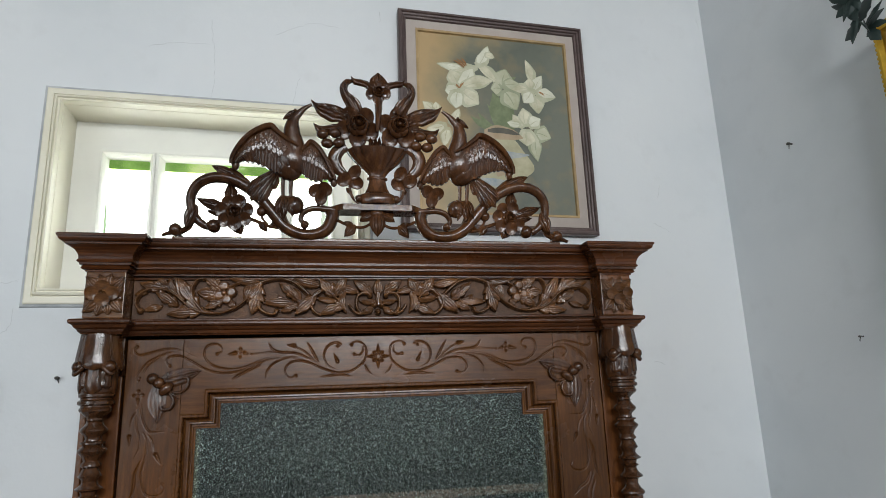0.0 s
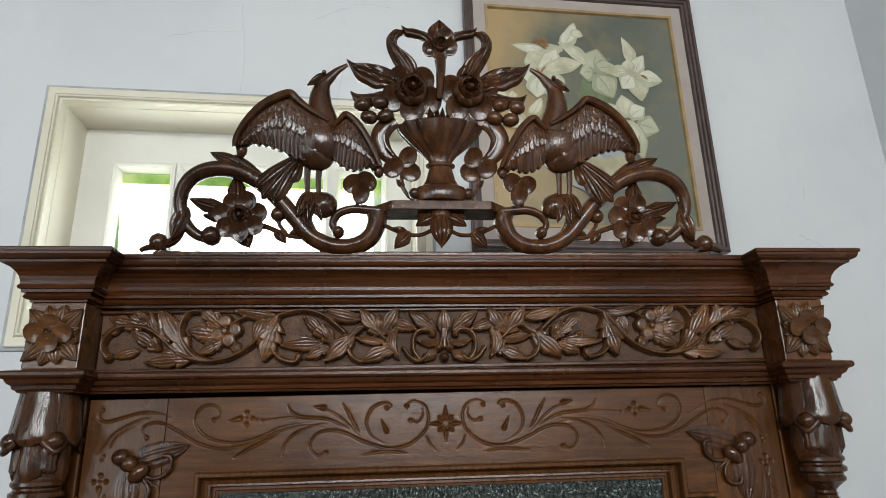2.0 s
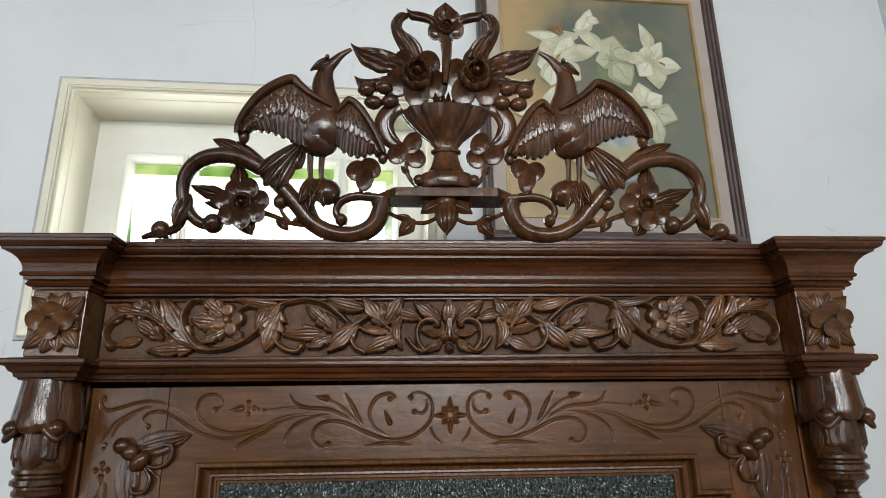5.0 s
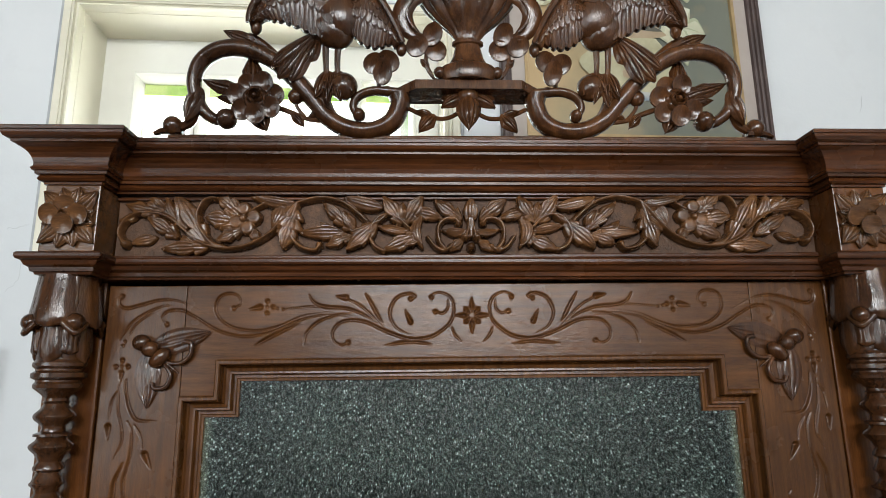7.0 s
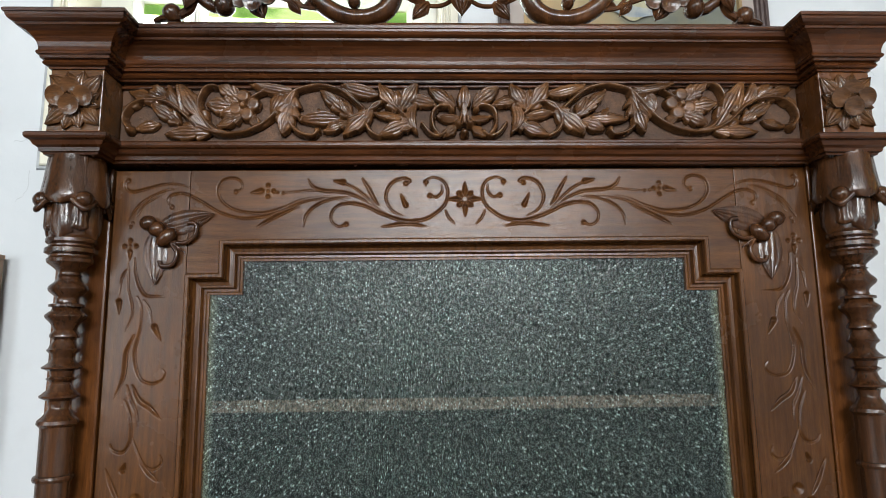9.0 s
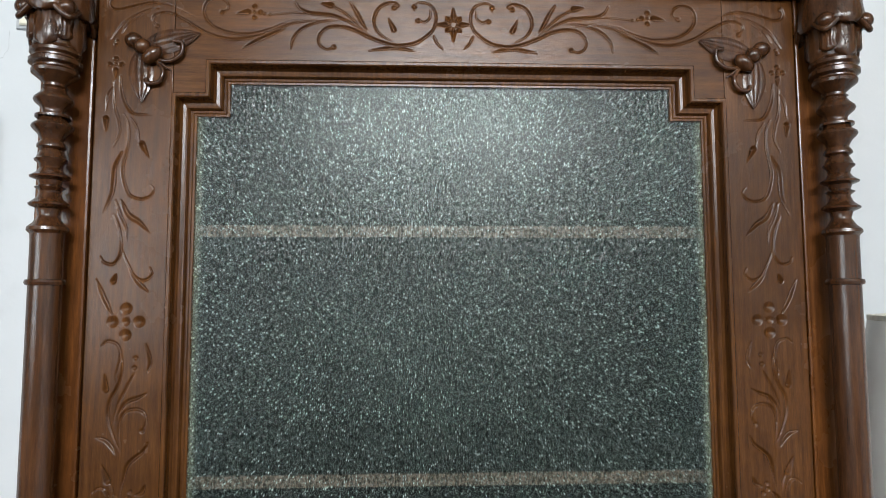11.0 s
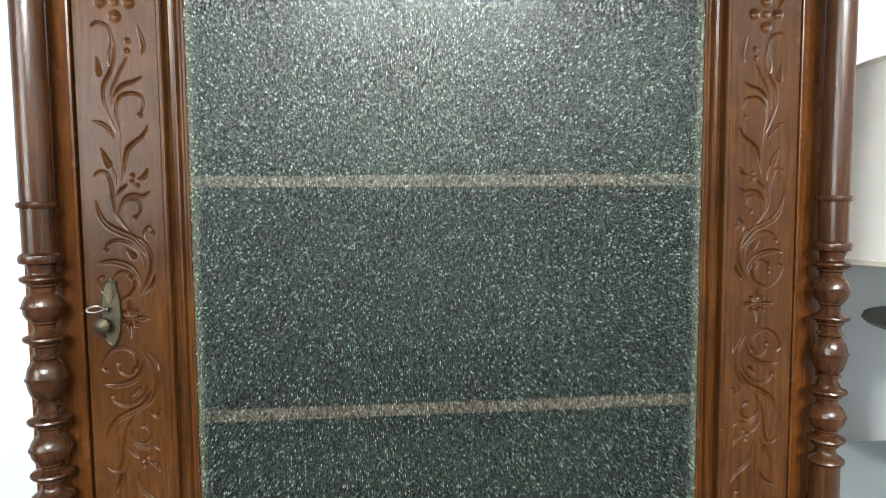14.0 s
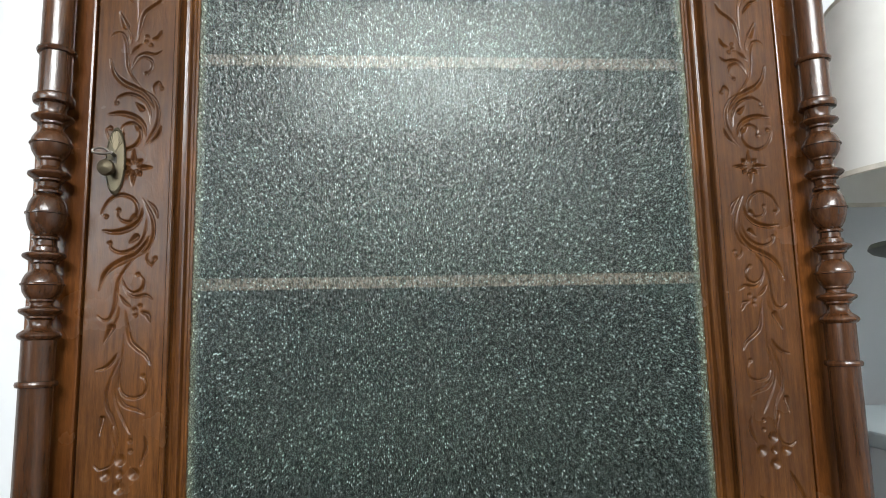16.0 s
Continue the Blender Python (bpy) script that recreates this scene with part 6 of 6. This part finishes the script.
P_CREAM = brush("painted_cream", (0.40, 0.38, 0.25), (0.62, 0.60, 0.46))
P_EDGE = brush("painted_petal_shade", (0.36, 0.365, 0.24), (0.50, 0.50, 0.37))
P_VEIL = brush("painted_pale_green", (0.24, 0.27, 0.17), (0.36, 0.38, 0.26))
P_DARK = brush("painted_shadow", (0.06, 0.06, 0.045), (0.11, 0.10, 0.075))
P_RUST = brush("painted_rust", (0.26, 0.12, 0.045), (0.34, 0.18, 0.07))
P_WHITE = brush("painted_white", (0.50, 0.50, 0.38), (0.66, 0.66, 0.55))
P_DULL = brush("painted_dull_cream", (0.30, 0.28, 0.17), (0.44, 0.41, 0.27))
P_GREEN = brush("painted_green", (0.10, 0.13, 0.06), (0.20, 0.24, 0.13))
P_BLUE = brush("painted_blue", (0.16, 0.22, 0.27), (0.42, 0.42, 0.38))
P_GOLD = brush("painted_ochre", (0.30, 0.22, 0.13), (0.40, 0.31, 0.21))
canvas = part("canvas", boxed(PIN[0], PIN[1], -0.0060, -0.0045, PIN[2], PIN[3]), painted_ground(), pic, "painted canvas with white lilies")
LAYER = [0]


def uv(u, v):
    return PIN[0] + u * (PIN[1] - PIN[0]), PIN[3] - v * (PIN[3] - PIN[2])


def lily(shapes, mat=None):
    """Overlapping painted petals, each with a duller edge, a lighter middle and a soft vein."""
    for k, (u0, v0, u1, v1, w) in enumerate(shapes):
        du, dv = u1 - u0, v1 - v0
        p = daub("painted_petal", [(u0, v0, u1, v1, w * 1.04)], P_EDGE if mat is None else mat)
        daub("petal_light", [(u0 + du * 0.16 + dv * 0.05, v0 + dv * 0.16 - du * 0.05, u0 + du * 0.96, v0 + dv * 0.96, w * 0.74)], (P_CREAM, P_WHITE)[k % 2] if mat is None else P_EDGE if mat is P_VEIL else P_CREAM, p)
        daub("petal_vein", [(u0 + du * 0.05, v0 + dv * 0.05, u0 + du * 0.80, v0 + dv * 0.80, w * 0.06)], P_EDGE if mat is None else mat, p)


def daub(name, shapes, mat, under=None):
    """Flat painted shapes: each a pointed blade (from, to, width) in parts of the canvas."""
    bm = bmesh.new()
    for (u0, v0, u1, v1, w) in shapes:
        LAYER[0] += 1
        y = -0.0061 - 0.00004 * LAYER[0]
        (x0, z0), (x1, z1) = uv(u0, v0), uv(u1, v1)
        dx, dz = x1 - x0, z1 - z0
        ln = math.hypot(dx, dz)
        w *= PIN[1] - PIN[0]
        left, right = [], []
        for i in range(13):
            t = i / 12
            h = w * 0.58 * max(0.04, math.sin(math.pi * (0.12 + 0.88 * t) ** 1.05)) ** 0.85 * (1 + 0.10 * math.sin(9 * t + u0 * 30))
            cv = 0.06 * ln * math.sin(math.pi * t) * (1 if (u0 + v1) * 10 % 2 > 1 else -1)
            px, pz = x0 + dx * t - dz / ln * cv, z0 + dz * t + dx / ln * cv
            left.append((px - dz / ln * h, y, pz + dx / ln * h))
            right.append((px + dz / ln * h, y, pz - dx / ln * h))
        vs = [bm.verts.new(q) for q in left + right[::-1]]
        bm.faces.new(vs)
    bmesh.ops.triangulate(bm, faces=bm.faces[:])
    return part(name, fix_normals(bm), mat, under or canvas)


daub("painted_stems", [(0.501, 0.552, 0.443, 0.392, 0.030), (0.508, 0.551, 0.536, 0.269, 0.030), (0.494, 0.542, 0.376, 0.446, 0.026), (0.516, 0.551, 0.604, 0.447, 0.030), (0.520, 0.270, 0.602, 0.212, 0.022), (0.532, 0.540, 0.638, 0.501, 0.037), (0.494, 0.542, 0.326, 0.469, 0.037), (0.579, 0.265, 0.649, 0.219, 0.026)], P_GREEN)
daub("painted_leaf", [(0.518, 0.518, 0.486, 0.323, 0.096), (0.525, 0.528, 0.599, 0.365, 0.082), (0.487, 0.536, 0.377, 0.485, 0.052)], P_GREEN)
lily([(0.550, 0.294, 0.578, 0.177, 0.126), (0.550, 0.294, 0.472, 0.300, 0.089), (0.557, 0.301, 0.641, 0.415, 0.119), (0.552, 0.267, 0.669, 0.258, 0.074)], P_VEIL)
lily([(0.536, 0.262, 0.367, 0.154, 0.059), (0.391, 0.186, 0.117, 0.179, 0.063), (0.379, 0.193, 0.212, 0.214, 0.045), (0.388, 0.179, 0.466, 0.049, 0.070), (0.439, 0.100, 0.508, 0.114, 0.045)])
lily([(0.259, 0.317, 0.205, 0.208, 0.100), (0.259, 0.317, 0.357, 0.189, 0.096), (0.259, 0.317, 0.491, 0.252, 0.082), (0.259, 0.317, 0.166, 0.337, 0.100), (0.267, 0.323, 0.386, 0.399, 0.119), (0.252, 0.324, 0.231, 0.433, 0.096)])
lily([(0.764, 0.258, 0.721, 0.109, 0.056), (0.768, 0.302, 0.830, 0.197, 0.067), (0.754, 0.286, 0.612, 0.296, 0.059), (0.776, 0.301, 0.919, 0.321, 0.078), (0.766, 0.325, 0.789, 0.428, 0.082), (0.753, 0.292, 0.691, 0.371, 0.089), (0.746, 0.286, 0.744, 0.218, 0.059)])
lily([(0.747, 0.540, 0.863, 0.567, 0.096), (0.754, 0.553, 0.760, 0.706, 0.074)], P_VEIL)
lily([(0.695, 0.511, 0.681, 0.402, 0.082), (0.711, 0.510, 0.798, 0.458, 0.082), (0.679, 0.518, 0.608, 0.444, 0.052), (0.665, 0.499, 0.566, 0.492, 0.045), (0.694, 0.524, 0.694, 0.622, 0.111)])
lily([(0.183, 0.529, 0.253, 0.435, 0.056), (0.175, 0.543, 0.148, 0.651, 0.067), (0.168, 0.530, 0.037, 0.564, 0.063), (0.106, 0.458, 0.017, 0.409, 0.056), (0.113, 0.457, 0.101, 0.407, 0.045)], P_DULL)
daub("painted_vase", [(0.528, 0.586, 0.485, 0.878, 0.391)], P_DULL)
daub("painted_neck", [(0.410, 0.560, 0.667, 0.578, 0.086)], P_GOLD)
daub("painted_mouth", [(0.433, 0.549, 0.652, 0.562, 0.035)], P_DARK)
for band in ((0.367, 0.652, 0.705, 0.673, 0.050), (0.371, 0.821, 0.653, 0.834, 0.045)):
    daub("painted_band", [band], P_BLUE)
for tuft in ((0.486, 0.760, 0.443, 0.737, 0.045), (0.501, 0.759, 0.552, 0.776, 0.052), (0.501, 0.765, 0.483, 0.804, 0.037)):
    daub("painted_tuft", [tuft], P_GOLD)
for dab in ((0.304, 0.186, 0.246, 0.144, 0.011), (0.296, 0.194, 0.223, 0.153, 0.011), (0.312, 0.182, 0.276, 0.135, 0.011), (0.259, 0.317, 0.291, 0.281, 0.011), (0.259, 0.317, 0.238, 0.292, 0.011), (0.800, 0.299, 0.838, 0.320, 0.011)):
    daub("painted_stamen", [dab], P_RUST)

# cracks, pins and stains on the walls
def crack(pts, r=0.00045, name="crack"):
    b = bmesh.new()
    q = smooth_curve(pts, 5)
    rg = random.Random(int(pts[0][0] * 1000))
    q = [Vector((p[0] + rg.uniform(-0.003, 0.003), p[1] + rg.uniform(-0.003, 0.003))) for p in q]
    tube(b, [(p[0], -0.0002, p[1]) for p in q], r, r * 0.6, 0.35, 5, 1)
    o = part(name, b, CRACK)
    o.matrix_world = WALLM
    return tagged(o, "thin grey crack in the plaster", "crack", "wall cracks", "structure")


for pts in ([(-0.434, 2.907), (-0.428, 2.846), (-0.420, 2.774), (-0.423, 2.660)], [(-0.256, 2.880), (-0.204, 2.909), (-0.138, 2.932), (-0.067, 2.922)], [(-0.600, 2.805), (-0.515, 2.825), (-0.440, 2.830)], [(-0.185, 2.744), (-0.197, 2.697), (-0.206, 2.652)], [(-0.887, 2.126), (-0.863, 2.132), (-0.844, 2.137)], [(-0.854, 2.068), (-0.854, 2.027), (-0.873, 2.001)], [(0.931, 2.340), (0.960, 2.328), (0.995, 2.310)], [(0.970, 2.467), (0.961, 2.427)], [(0.052, 2.999), (0.055, 2.960)], [(1.206, 3.110), (1.213, 3.065)]):
    crack(pts)
for pts, r in (([(0.881, 1.901), (0.923, 1.892)], 0.003),):
    crack(pts, 0.0005)


def pin(x, y, z, nrm, r=0.005):
    b = bmesh.new()
    n = Vector(nrm)
    tube(b, [Vector((x, y, z)), Vector((x, y, z)) + n * 0.012], r * 0.5, r * 0.4, 1.0, 6, 2)
    blob(b, Vector((x, y, z)) + n * 0.013, (r, r, r * 0.7), 0, 8)
    tube(b, [Vector((x, y, z)) + n * 0.01, Vector((x, y + 0.008, z - 0.012)) + n * 0.006], 0.0016, 0.001, 1.0, 5, 2)
    return tagged(part("wall_pin", fix_normals(b), SPOT), "small dark nail driven into the wall", "nail", "nails in the walls")


EX = (-math.cos(WANG), -math.sin(WANG), 0)
pin(1.2155, 0.215, 2.493, EX, 0.006)
pin(1.2200, 0.10, 1.93, EX, 0.0035)
pin(-0.735, 0.4255, 1.897, (0.06, -1, 0), 0.006)

# gilt frame and trailing leaves on the side wall
gf = thing("gilt_frame", "ornate gilt picture frame hanging on the wall", "picture frame")
gy0, gy1, gz0, gz1 = -0.64, -0.112, 1.95, 2.66
b = bmesh.new()
pr = [(0, 0), (0, -0.02), (0.006, -0.03), (0.012, -0.03), (0.02, -0.022), (0.05, -0.035), (0.07, -0.02), (0.08, -0.01), (0.08, 0)]
mcy, mcz, mhy, mhz = (gy0 + gy1) / 2, (gz0 + gz1) / 2, (gy1 - gy0) / 2, (gz1 - gz0) / 2
sweep(b, [[(1.2235 + x, mcy + sy * (mhy - u), mcz + sz * (mhz - u)) for u, x in pr] for sy, sz in ((-1, -1), (1, -1), (1, 1), (-1, 1))], closed_path=True)
part("frame", fix_normals(b), GOLD, gf)
part("backing", boxed(1.2160, 1.2200, gy0 + 0.075, gy1 - 0.075, gz0 + 0.075, gz1 - 0.075), MAT, gf)
b = bmesh.new()
for k in range(60):
    blob(b, (1.1985, gy1 - 0.004, gz0 + (k + 0.5) / 60 * (gz1 - gz0)), (0.005, 0.004, 0.0055), 0, 6)
part("rope_edge", fix_normals(b), GOLD, gf)
pl = thing("trailing_plant", "dark blue-green artificial leaves trailing over the gilt frame", "plant")
rg = random.Random(5)
stem_pts = [(1.175, -0.34, 2.92), (1.165, -0.24, 2.86), (1.165, -0.15, 2.80), (1.17, -0.10, 2.72), (1.175, -0.13, 2.63)]
part("stem", tube(bmesh.new(), stem_pts, 0.004, 0.002, 1.0, 6), LEAF_DARK, pl)
c = smooth_curve(stem_pts, 16)
for k in range(46):
    p = c[rg.randrange(len(c))]
    d = Vector((rg.uniform(-0.5, 0.1), rg.uniform(-1, 1), rg.uniform(-1, 0.7)))
    b = bmesh.new()
    leaf3(b, p, d, Vector((-1, rg.uniform(-0.4, 0.4), rg.uniform(-0.3, 0.6))), rg.uniform(0.04, 0.075), rg.uniform(0.02, 0.034), 0.003, -0.01, 2, 0.0008, 8, 6, veins=0.0005)
    part("leaf", fix_normals(b), LEAF_DARK, pl, smooth=True)
